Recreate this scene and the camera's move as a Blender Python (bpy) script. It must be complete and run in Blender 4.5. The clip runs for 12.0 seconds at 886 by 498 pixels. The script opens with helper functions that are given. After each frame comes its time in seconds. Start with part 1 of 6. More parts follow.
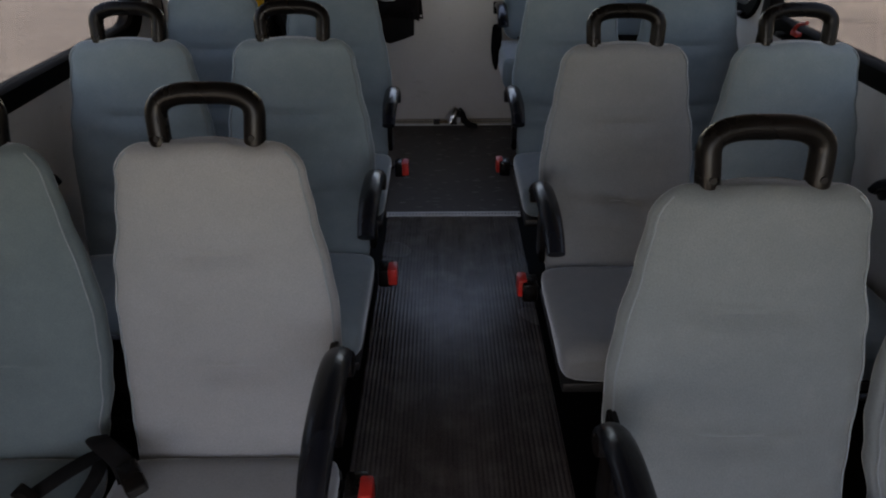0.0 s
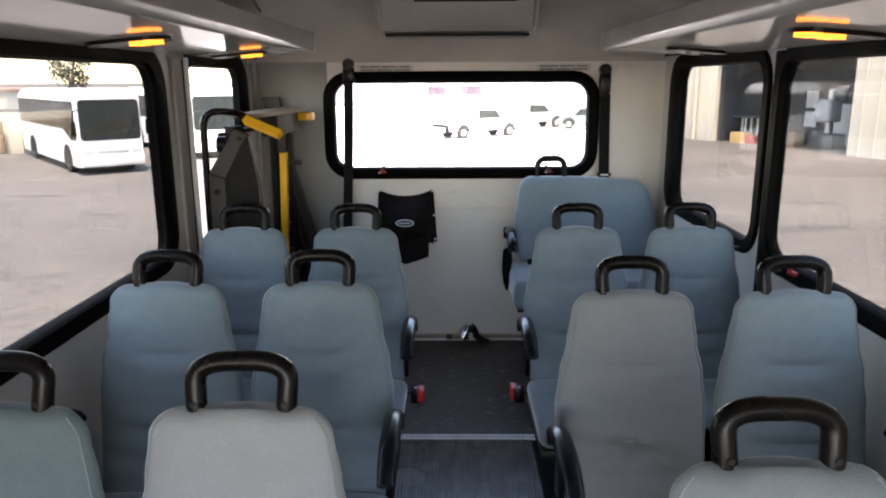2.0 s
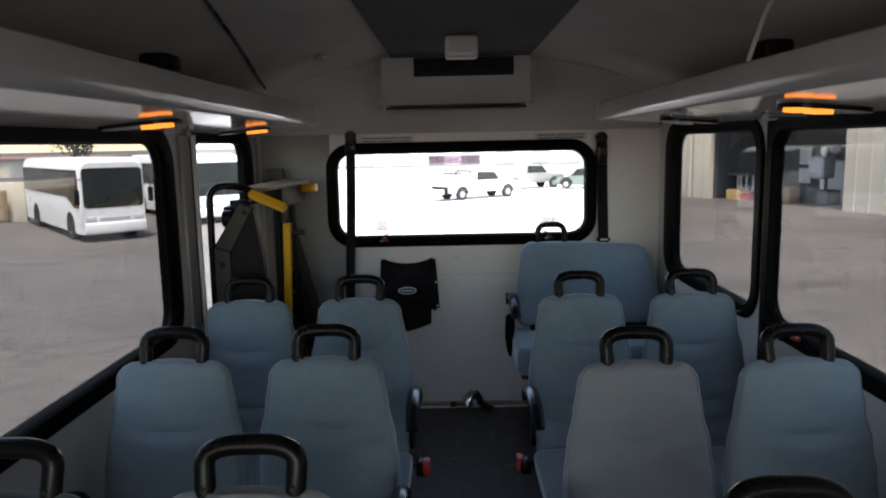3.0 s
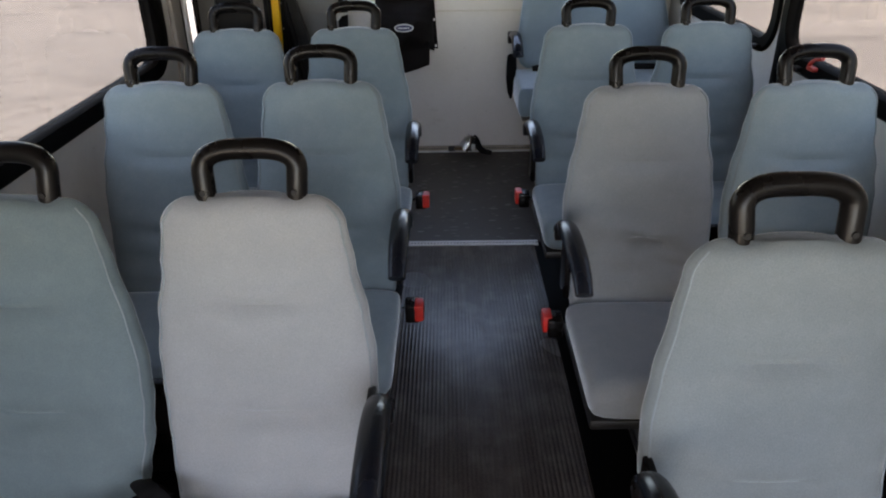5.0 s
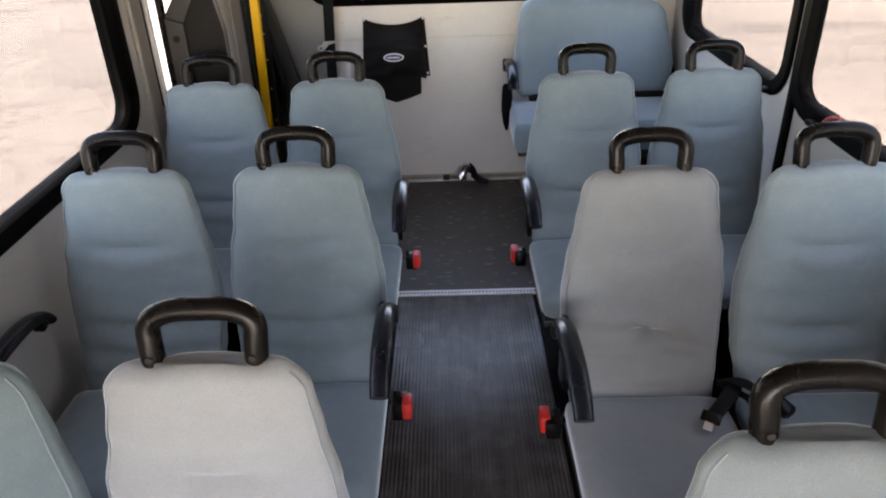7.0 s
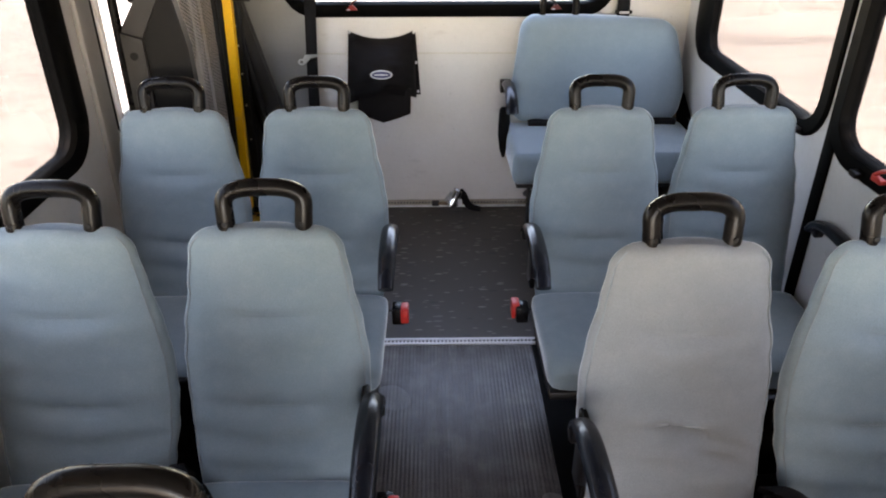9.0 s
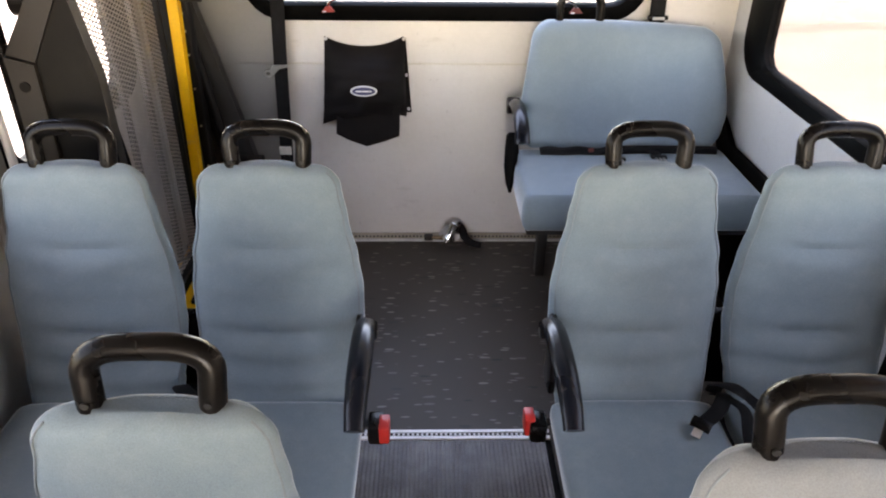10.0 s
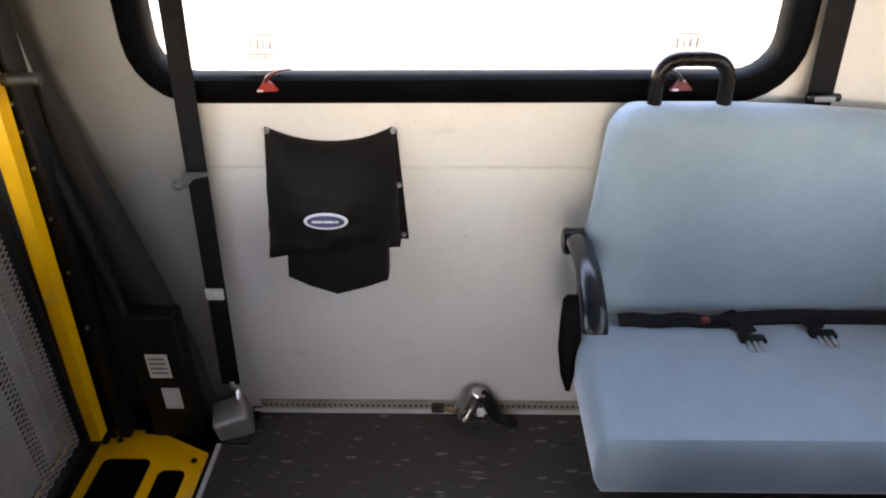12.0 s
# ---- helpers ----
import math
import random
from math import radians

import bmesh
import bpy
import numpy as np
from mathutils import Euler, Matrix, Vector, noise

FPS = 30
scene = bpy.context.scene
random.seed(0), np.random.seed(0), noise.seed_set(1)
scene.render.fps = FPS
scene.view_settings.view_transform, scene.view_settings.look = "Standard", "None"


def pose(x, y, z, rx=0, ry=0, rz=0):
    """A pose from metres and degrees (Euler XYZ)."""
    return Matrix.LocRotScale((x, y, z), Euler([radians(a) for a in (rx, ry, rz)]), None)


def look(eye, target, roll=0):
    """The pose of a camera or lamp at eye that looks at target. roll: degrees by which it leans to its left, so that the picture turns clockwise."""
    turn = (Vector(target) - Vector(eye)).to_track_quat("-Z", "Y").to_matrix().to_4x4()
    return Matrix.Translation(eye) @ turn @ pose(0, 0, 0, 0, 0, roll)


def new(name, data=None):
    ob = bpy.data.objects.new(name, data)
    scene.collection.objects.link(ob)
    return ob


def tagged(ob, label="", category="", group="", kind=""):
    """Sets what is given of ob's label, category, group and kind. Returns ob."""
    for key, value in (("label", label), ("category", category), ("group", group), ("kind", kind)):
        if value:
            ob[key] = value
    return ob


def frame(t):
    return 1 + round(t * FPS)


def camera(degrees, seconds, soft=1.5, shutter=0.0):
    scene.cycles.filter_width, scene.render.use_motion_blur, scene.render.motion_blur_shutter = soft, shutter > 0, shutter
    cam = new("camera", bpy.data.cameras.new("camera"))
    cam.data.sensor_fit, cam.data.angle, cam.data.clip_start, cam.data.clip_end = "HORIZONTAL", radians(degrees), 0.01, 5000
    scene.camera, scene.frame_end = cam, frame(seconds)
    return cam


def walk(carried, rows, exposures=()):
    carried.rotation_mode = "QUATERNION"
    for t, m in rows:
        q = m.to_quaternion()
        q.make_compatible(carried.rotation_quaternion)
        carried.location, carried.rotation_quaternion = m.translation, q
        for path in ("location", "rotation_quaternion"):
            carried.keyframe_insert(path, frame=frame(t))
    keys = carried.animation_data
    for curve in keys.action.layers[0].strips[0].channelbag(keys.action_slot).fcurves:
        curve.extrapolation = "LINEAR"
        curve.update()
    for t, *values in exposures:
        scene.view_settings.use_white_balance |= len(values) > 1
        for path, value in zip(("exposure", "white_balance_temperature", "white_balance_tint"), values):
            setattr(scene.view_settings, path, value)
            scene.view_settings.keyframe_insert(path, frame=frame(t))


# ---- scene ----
cam = camera(63.7, 12.0, soft=2.0)
PATH = [
    (0, (-0.011, 0.399, 1.398), (-0.015, 2.154, 0.438), -0.4),
    (0.5, (-0.019, 0.389, 1.446), (-0.034, 2.199, 0.595), -0.2),
    (1, (-0.03, 0.389, 1.454), (-0.049, 2.209, 0.624), -0.1),
    (1.5, (-0.035, 0.385, 1.493), (-0.056, 2.263, 0.806), -0.3),
    (2, (-0.038, 0.383, 1.545), (-0.062, 2.329, 1.085), -0.3),
    (2.5, (-0.045, 0.37, 1.577), (-0.064, 2.347, 1.276), -0.6),
    (3, (-0.048, 0.363, 1.587), (-0.071, 2.341, 1.293), -1.2),
    (3.5, (-0.049, 0.37, 1.562), (-0.074, 2.327, 1.154), -0.8),
    (3.7, (-0.051, 0.381, 1.538), (-0.09, 2.302, 0.983), -0.8),
    (5.3, (-0.075, 0.397, 1.456), (-0.088, 2.171, 0.532), -0.8),
    (5.5, (-0.089, 0.392, 1.449), (-0.073, 2.18, 0.553), 0.1),
    (6, (-0.086, 0.399, 1.46), (-0.09, 2.185, 0.562), -1.5),
    (6.5, (-0.06, 0.553, 1.503), (-0.059, 2.334, 0.594), -1.2),
    (7, (-0.023, 0.669, 1.654), (-0.052, 2.421, 0.69), -2.0),
    (7.2, (-0.031, 0.677, 1.674), (-0.05, 2.455, 0.758), 0.4),
    (8.8, (-0.07, 0.92, 1.667), (-0.025, 2.671, 0.702), -0.7),
    (9, (-0.06, 1.019, 1.66), (-0.036, 2.77, 0.693), -0.1),
    (9.5, (-0.008, 1.3, 1.659), (-0.04, 3.019, 0.636), 0.4),
    (10, (-0.045, 1.648, 1.643), (-0.009, 3.369, 0.625), 0.6),
    (10.5, (-0.052, 1.963, 1.631), (-0.046, 3.68, 0.604), 0.6),
    (11, (-0.003, 2.323, 1.633), (-0.053, 4.019, 0.575), 0.2),
    (11.5, (0.0, 2.633, 1.577), (0.005, 4.359, 0.567), 0.2),
    (12, (0.009, 2.883, 1.57), (-0.034, 4.592, 0.533), -0.6),
]
EXPOSURES = [(0, 2.2, 8500, 23), (0.5, 2.7, 8500, 22), (1.5, 3.45, 8100, 21), (2.5, 2.75, 7400, 17), (3.5, 1.85, 7100, 16), (4.4, 2.85, 7600, 18), (5.5, 3.5, 8500, 22), (7.0, 3.98, 8700, 24), (9.0, 4.28, 8800, 24), (9.5, 4.42, 8900, 25), (10.5, 4.64, 9800, 27), (11, 4.62, 9500, 27), (12, 4.64, 9200, 26)]
walk(cam, [(t, look(eye, target, roll)) for t, eye, target, roll in PATH], EXPOSURES)

# ---------------------------------------------------------------- light
world = bpy.data.worlds.new("sky")
scene.world = world
world.use_nodes = True
wn = world.node_tree.nodes
sky = wn.new("ShaderNodeTexSky")
sky.sky_type = "NISHITA"
sky.sun_disc = False
sky.sun_elevation = radians(71)
sky.sun_rotation = radians(183)
sky.dust_density = 0.4
sky.ozone_density = 0.7
sky.air_density = 1.0
wn["Background"].inputs["Strength"].default_value = 0.2
world.node_tree.links.new(sky.outputs[0], wn["Background"].inputs["Color"])
sun = new("sun", bpy.data.lights.new("sun", "SUN"))
sun.data.energy, sun.data.angle, sun.data.color = 4.0, radians(12), (1.0, 0.97, 0.93)
sun.matrix_world = look((0, 0, 30), (0.2, 10, 0))

# area lamps added out of view, standing in for windscreen and entrance-door daylight
for at, to, w, h, watts in (((0, -1.48, 1.42), (0, 1.5, 0.9), 1.85, 0.96, 1.7), ((-1.12, -0.775, 0.66), (0.6, -0.5, 0.55), 0.9, 1.0, 2.4)):
    lamp = new("added_daylight", bpy.data.lights.new("added_daylight", "AREA"))
    lamp.data.shape, lamp.data.size, lamp.data.size_y, lamp.data.energy, lamp.data.color = "RECTANGLE", w, h, watts, (1.0, 0.99, 0.97)
    lamp.matrix_world = look(at, to)

# ---------------------------------------------------------------- materials


def mat_base(name):
    m = bpy.data.materials.new(name)
    m.use_nodes = True
    nt = m.node_tree
    return m, nt, nt.nodes["Principled BSDF"]


def noise_node(nt, scale, detail=4.0, rough=0.55, coords="Object", stretch=None):
    tc = nt.nodes.new("ShaderNodeTexCoord")
    n = nt.nodes.new("ShaderNodeTexNoise")
    n.inputs["Scale"].default_value = scale
    n.inputs["Detail"].default_value = detail
    n.inputs["Roughness"].default_value = rough
    if stretch:
        mp = nt.nodes.new("ShaderNodeMapping")
        mp.inputs["Scale"].default_value = stretch
        nt.links.new(tc.outputs[coords], mp.inputs[0])
        nt.links.new(mp.outputs[0], n.inputs["Vector"])
    else:
        nt.links.new(tc.outputs[coords], n.inputs["Vector"])
    return n


def ramp(nt, src, stops):
    r = nt.nodes.new("ShaderNodeValToRGB")
    while len(r.color_ramp.elements) < len(stops):
        r.color_ramp.elements.new(0.5)
    for e, (p, c) in zip(r.color_ramp.elements, stops):
        e.position, e.color = p, (*c, 1)
    nt.links.new(src, r.inputs[0])
    return r


def mixed(nt, kind, fac, a, b):
    n = nt.nodes.new("ShaderNodeMix")
    n.data_type, n.blend_type = "RGBA", kind
    for sock, v in ((n.inputs[0], fac), (n.inputs[6], a), (n.inputs[7], b)):
        if isinstance(v, (int, float)):
            sock.default_value = v
        elif isinstance(v, tuple):
            sock.default_value = (*v, 1)
        else:
            nt.links.new(v, sock)
    return n.outputs[2]


def surface(name, dark, light, rough=0.6, scale=3.0, fine=90.0, bump=0.15, dist=0.002, metal=0.0, stretch=None, rough_var=0.1, fine_mix=0.35, specular=0.5):
    """A surface with large blotches between two colours, fine grain and fine relief."""
    m, nt, p = mat_base(name)
    big = noise_node(nt, scale, 5.0, stretch=stretch)
    small = noise_node(nt, fine, 3.0)
    col = ramp(nt, big.outputs[0], [(0.3, dark), (0.7, light)])
    grain = ramp(nt, small.outputs[0], [(0.3, (0.7, 0.7, 0.7)), (0.7, (1.0, 1.0, 1.0))])
    nt.links.new(mixed(nt, "MULTIPLY", fine_mix, col.outputs[0], grain.outputs[0]), p.inputs["Base Color"])
    mr = nt.nodes.new("ShaderNodeMapRange")
    mr.inputs[3].default_value, mr.inputs[4].default_value = max(rough - rough_var, 0.02), min(rough + rough_var, 1.0)
    nt.links.new(big.outputs[0], mr.inputs[0])
    nt.links.new(mr.outputs[0], p.inputs["Roughness"])
    p.inputs["Metallic"].default_value = metal
    p.inputs["Specular IOR Level"].default_value = specular
    if bump:
        b = nt.nodes.new("ShaderNodeBump")
        b.inputs["Strength"].default_value, b.inputs["Distance"].default_value = bump, dist
        nt.links.new(small.outputs[0], b.inputs["Height"])
        nt.links.new(b.outputs[0], p.inputs["Normal"])
    return m


def marked(m, amount=0.35):
    """Sparse scuffs and dirt specks over a painted panel."""
    nt = m.node_tree
    p = nt.nodes["Principled BSDF"]
    src = p.inputs["Base Color"].links[0].from_socket
    scuff = noise_node(nt, 9.0, 6.0, 0.72, stretch=(0.6, 0.6, 1.6))
    speck = noise_node(nt, 55.0, 2.0, 0.5)
    a = ramp(nt, scuff.outputs[0], [(0.60, (0, 0, 0)), (0.74, (amount, amount, amount))])
    b = ramp(nt, speck.outputs[0], [(0.70, (0, 0, 0)), (0.76, (amount, amount, amount))])
    one = mixed(nt, "MIX", a.outputs[0], src, (0.30, 0.26, 0.22))
    nt.links.new(mixed(nt, "MIX", b.outputs[0], one, (0.22, 0.18, 0.15)), p.inputs["Base Color"])
    return m


def stained(m):
    """Long dark tyre and oil stains, and thin dark cracks, on a concrete yard."""
    nt = m.node_tree
    p = nt.nodes["Principled BSDF"]
    src = p.inputs["Base Color"].links[0].from_socket
    blot = noise_node(nt, 0.45, 5.0, 0.6, stretch=(0.5, 1.6, 1.0))
    a = ramp(nt, blot.outputs[0], [(0.56, (0, 0, 0)), (0.68, (0.55, 0.55, 0.55))])
    one = mixed(nt, "MIX", a.outputs[0], src, (0.038, 0.035, 0.033))
    wob = noise_node(nt, 0.8, 4.0, 0.6)
    crack = ramp(nt, wob.outputs[0], [(0.485, (0, 0, 0)), (0.497, (0.6, 0.6, 0.6)), (0.503, (0.6, 0.6, 0.6)), (0.515, (0, 0, 0))])
    nt.links.new(mixed(nt, "MIX", crack.outputs[0], one, (0.045, 0.04, 0.036)), p.inputs["Base Color"])
    return m


def fabric(name, dark, light, dust):
    """Woven velour: soft blotches of wear, a fine weave and a sheen at grazing angles."""
    m, nt, p = mat_base(name)
    big = noise_node(nt, 4.5, 4.0)
    mid = noise_node(nt, 26.0, 5.0, 0.65)
    weave = noise_node(nt, 420.0, 2.0)
    col = ramp(nt, big.outputs[0], [(0.1, dark), (0.9, light)])
    worn = ramp(nt, mid.outputs[0], [(0.45, (0, 0, 0)), (0.85, (0.2, 0.2, 0.2))])
    c = mixed(nt, "MIX", worn.outputs[0], col.outputs[0], dust)
    grain = ramp(nt, weave.outputs[0], [(0.3, (0.72, 0.72, 0.72)), (0.7, (1.0, 1.0, 1.0))])
    nt.links.new(mixed(nt, "MULTIPLY", 0.6, c, grain.outputs[0]), p.inputs["Base Color"])
    p.inputs["Roughness"].default_value = 0.92
    p.inputs["Specular IOR Level"].default_value = 0.15
    p.inputs["Sheen Weight"].default_value = 1.0
    p.inputs["Sheen Roughness"].default_value = 0.32
    p.inputs["Sheen Tint"].default_value = (0.8, 0.86, 0.9, 1)
    b = nt.nodes.new("ShaderNodeBump")
    b.inputs["Strength"].default_value, b.inputs["Distance"].default_value = 0.35, 0.0015
    nt.links.new(weave.outputs[0], b.inputs["Height"])
    b2 = nt.nodes.new("ShaderNodeBump")
    b2.inputs["Strength"].default_value, b2.inputs["Distance"].default_value = 0.15, 0.012
    nt.links.new(big.outputs[0], b2.inputs["Height"])
    nt.links.new(b.outputs[0], b2.inputs["Normal"])
    nt.links.new(b2.outputs[0], p.inputs["Normal"])
    return m


def glass(name, tint, gloss=1.0):
    m = bpy.data.materials.new(name)
    m.use_nodes = True
    nt = m.node_tree
    nt.nodes.clear()
    out = nt.nodes.new("ShaderNodeOutputMaterial")
    tr = nt.nodes.new("ShaderNodeBsdfTransparent")
    tr.inputs[0].default_value = (*tint, 1)
    gl = nt.nodes.new("ShaderNodeBsdfGlossy")
    gl.inputs["Roughness"].default_value = 0.03
    lw = nt.nodes.new("ShaderNodeLayerWeight")
    lw.inputs["Blend"].default_value = 0.5
    pw = nt.nodes.new("ShaderNodeMath")
    pw.operation = "POWER"
    pw.inputs[1].default_value = 5.0
    nt.links.new(lw.outputs["Facing"], pw.inputs[0])
    fr = nt.nodes.new("ShaderNodeMapRange")
    fr.inputs[3].default_value, fr.inputs[4].default_value = 0.022 * gloss, 0.4
    nt.links.new(pw.outputs[0], fr.inputs[0])
    mx = nt.nodes.new("ShaderNodeMixShader")
    nt.links.new(fr.outputs[0], mx.inputs[0])
    nt.links.new(tr.outputs[0], mx.inputs[1])
    nt.links.new(gl.outputs[0], mx.inputs[2])
    nt.links.new(mx.outputs[0], out.inputs[0])
    return m


def glow(name, color, strength):
    m, nt, p = mat_base(name)
    p.inputs["Base Color"].default_value = (*color, 1)
    p.inputs["Emission Color"].default_value = (*color, 1)
    p.inputs["Emission Strength"].default_value = strength
    p.inputs["Roughness"].default_value = 0.3
    return m


def speckled(name):
    """Dark vinyl with short pale flecks lying along the width of the bus."""
    m, nt, p = mat_base(name)
    tc = nt.nodes.new("ShaderNodeTexCoord")
    big = noise_node(nt, 2.2, 5.0)
    small = noise_node(nt, 160.0, 3.0)
    base = ramp(nt, big.outputs[0], [(0.3, (0.029, 0.0232, 0.0190)), (0.7, (0.049, 0.0397, 0.0330))])
    cur = base.outputs[0]
    for sc, off, th, colr in (((11, 44, 1), 0.0, 0.17, (0.165, 0.155, 0.14)), ((13, 50, 1), 3.7, 0.15, (0.14, 0.132, 0.122)), ((8, 30, 1), 9.1, 0.16, (0.018, 0.018, 0.018)), ((15, 58, 1), 14.3, 0.15, (0.13, 0.118, 0.10)), ((9, 34, 1), 21.3, 0.15, (0.10, 0.092, 0.086))):
        mp = nt.nodes.new("ShaderNodeMapping")
        mp.inputs["Scale"].default_value = sc
        mp.inputs["Location"].default_value = (off, off * 1.7, 0)
        nt.links.new(tc.outputs["Object"], mp.inputs[0])
        wob = nt.nodes.new("ShaderNodeTexNoise")
        wob.inputs["Scale"].default_value = 2.0
        nt.links.new(mp.outputs[0], wob.inputs["Vector"])
        vo = nt.nodes.new("ShaderNodeTexVoronoi")
        vo.inputs["Scale"].default_value = 1.0
        vo.inputs["Randomness"].default_value = 1.0
        va = nt.nodes.new("ShaderNodeVectorMath")
        va.operation = "ADD"
        ms = nt.nodes.new("ShaderNodeVectorMath")
        ms.operation = "SCALE"
        ms.inputs["Scale"].default_value = 0.25
        nt.links.new(wob.outputs["Color"], ms.inputs[0])
        nt.links.new(mp.outputs[0], va.inputs[0])
        nt.links.new(ms.outputs[0], va.inputs[1])
        nt.links.new(va.outputs[0], vo.inputs["Vector"])
        f = ramp(nt, vo.outputs["Distance"], [(th, (1, 1, 1)), (th + 0.05, (0, 0, 0))])
        sep = nt.nodes.new("ShaderNodeSeparateColor")
        nt.links.new(vo.outputs["Color"], sep.inputs[0])
        gate = nt.nodes.new("ShaderNodeMath")
        gate.operation = "GREATER_THAN"
        gate.inputs[1].default_value = 0.64
        nt.links.new(sep.outputs[0], gate.inputs[0])
        mul = nt.nodes.new("ShaderNodeMath")
        mul.operation = "MULTIPLY"
        nt.links.new(f.outputs[0], mul.inputs[0])
        nt.links.new(gate.outputs[0], mul.inputs[1])
        cur = mixed(nt, "MIX", mul.outputs[0], cur, colr)
    nt.links.new(cur, p.inputs["Base Color"])
    rr = ramp(nt, big.outputs[0], [(0.3, (0.42, 0.42, 0.42)), (0.7, (0.58, 0.58, 0.58))])
    nt.links.new(rr.outputs[0], p.inputs["Roughness"])
    b = nt.nodes.new("ShaderNodeBump")
    b.inputs["Strength"].default_value, b.inputs["Distance"].default_value = 0.3, 0.001
    nt.links.new(small.outputs[0], b.inputs["Height"])
    nt.links.new(b.outputs[0], p.inputs["Normal"])
    return m


def scuffed(name):
    """Black ribbed vinyl, scuffed grey by feet in streaks along the aisle."""
    m, nt, p = mat_base(name)
    big = noise_node(nt, 2.3, 1.0, 0.4)
    streak = noise_node(nt, 30.0, 4.0, 0.6, stretch=(1.0, 0.08, 1.0))
    small = noise_node(nt, 180.0, 3.0)
    base = ramp(nt, small.outputs[0], [(0.3, (0.034, 0.0275, 0.0245)), (0.7, (0.062, 0.051, 0.0455))])
    wear = ramp(nt, big.outputs[0], [(0.25, (0.35, 0.35, 0.35)), (0.75, (0.75, 0.75, 0.75))])
    line = ramp(nt, streak.outputs[0], [(0.4, (0, 0, 0)), (0.72, (1, 1, 1))])
    rub = noise_node(nt, 9.0, 4.0, 0.6)
    blotch = ramp(nt, rub.outputs[0], [(0.46, (0, 0, 0)), (0.70, (1, 1, 1))])
    f = mixed(nt, "MULTIPLY", 1.0, wear.outputs[0], mixed(nt, "MIX", 0.5, line.outputs[0], blotch.outputs[0]))
    nt.links.new(mixed(nt, "MIX", f, base.outputs[0], (0.168, 0.152, 0.146)), p.inputs["Base Color"])
    rr = ramp(nt, big.outputs[0], [(0.2, (0.20, 0.20, 0.20)), (0.8, (0.29, 0.29, 0.29))])
    nt.links.new(rr.outputs[0], p.inputs["Roughness"])
    b = nt.nodes.new("ShaderNodeBump")
    b.inputs["Strength"].default_value, b.inputs["Distance"].default_value = 0.3, 0.001
    nt.links.new(small.outputs[0], b.inputs["Height"])
    nt.links.new(b.outputs[0], p.inputs["Normal"])
    return m


BLUE = fabric("blue_grey_velour", (0.180, 0.240, 0.272), (0.236, 0.305, 0.340), (0.40, 0.44, 0.46))
FADED = fabric("faded_grey_velour", (0.250, 0.262, 0.276), (0.300, 0.315, 0.33), (0.37, 0.38, 0.39))
PALE = fabric("pale_grey_velour", (0.212, 0.230, 0.246), (0.260, 0.280, 0.297), (0.36, 0.364, 0.366))
GREYBLUE = fabric("worn_grey_blue_velour", (0.150, 0.180, 0.194), (0.196, 0.228, 0.243), (0.28, 0.305, 0.315))
# front window seat's teal, its missing shade added by a darker tone
TEALSHADE = fabric("shaded_teal_velour", (0.108, 0.146, 0.158), (0.142, 0.186, 0.198), (0.22, 0.26, 0.27))
PIPING = surface("piping_vinyl", (0.17, 0.205, 0.23), (0.22, 0.26, 0.285), 0.7, 8)
BLACKPLASTIC = surface("black_plastic", (0.003, 0.0027, 0.0027), (0.007, 0.006, 0.0057), 0.28, 9, 240, 0.15, 0.0008, specular=0.17)
ARMPLASTIC = surface("armrest_plastic", (0.005, 0.006, 0.009), (0.010, 0.012, 0.018), 0.24, 9, 240, 0.2, 0.0008, specular=0.3)
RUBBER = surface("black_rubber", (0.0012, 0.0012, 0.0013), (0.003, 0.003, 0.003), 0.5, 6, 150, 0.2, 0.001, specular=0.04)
FRAMEMETAL = surface("black_painted_steel", (0.005, 0.005, 0.005), (0.012, 0.012, 0.012), 0.5, 5, 120, 0.15, 0.001)
WEBBING = surface("black_webbing", (0.005, 0.005, 0.0055), (0.011, 0.011, 0.012), 0.8, 30, 500, 0.5, 0.0012, specular=0.15)
BAGCLOTH = surface("black_bag_cloth", (0.0038, 0.0028, 0.0028), (0.0085, 0.0064, 0.0064), 0.7, 6, 300, 0.4, 0.0018, specular=0.14)
RED = surface("red_plastic", (0.55, 0.02, 0.015), (0.66, 0.035, 0.025), 0.35, 8)
LEVERRED = surface("dark_red_plastic", (0.32, 0.015, 0.01), (0.42, 0.03, 0.02), 0.45, 8)
LEVERDARK = surface("blackened_red_plastic", (0.10, 0.012, 0.01), (0.16, 0.02, 0.015), 0.45, 8)
WALLREAR = marked(surface("warm_white_wall_panel", (0.60, 0.565, 0.525), (0.70, 0.662, 0.62), 0.42, 1.6, 60, 0.12, 0.0015, fine_mix=0.12), 0.22)
CORNERSHADE = marked(surface("shaded_corner_grey", (0.185, 0.180, 0.172), (0.235, 0.228, 0.219), 0.45, 1.6, 60, 0.12, 0.0015, fine_mix=0.15), 0.25)
WALLTRIM = surface("cream_seam_strip", (0.56, 0.515, 0.44), (0.66, 0.61, 0.53), 0.45, 4)
WALLSIDE = marked(surface("light_grey_wall_panel", (0.50, 0.50, 0.50), (0.60, 0.60, 0.60), 0.5, 1.6, 60, 0.12, 0.0015, fine_mix=0.15), 0.3)
CEILCLOTH = surface("light_grey_ceiling_cloth", (0.40, 0.37, 0.342), (0.50, 0.466, 0.435), 0.9, 2.5, 220, 0.4, 0.002)
CEILDARK = surface("dark_grey_ceiling_cloth", (0.035, 0.04, 0.042), (0.06, 0.066, 0.07), 0.95, 2.5, 220, 0.5, 0.002)
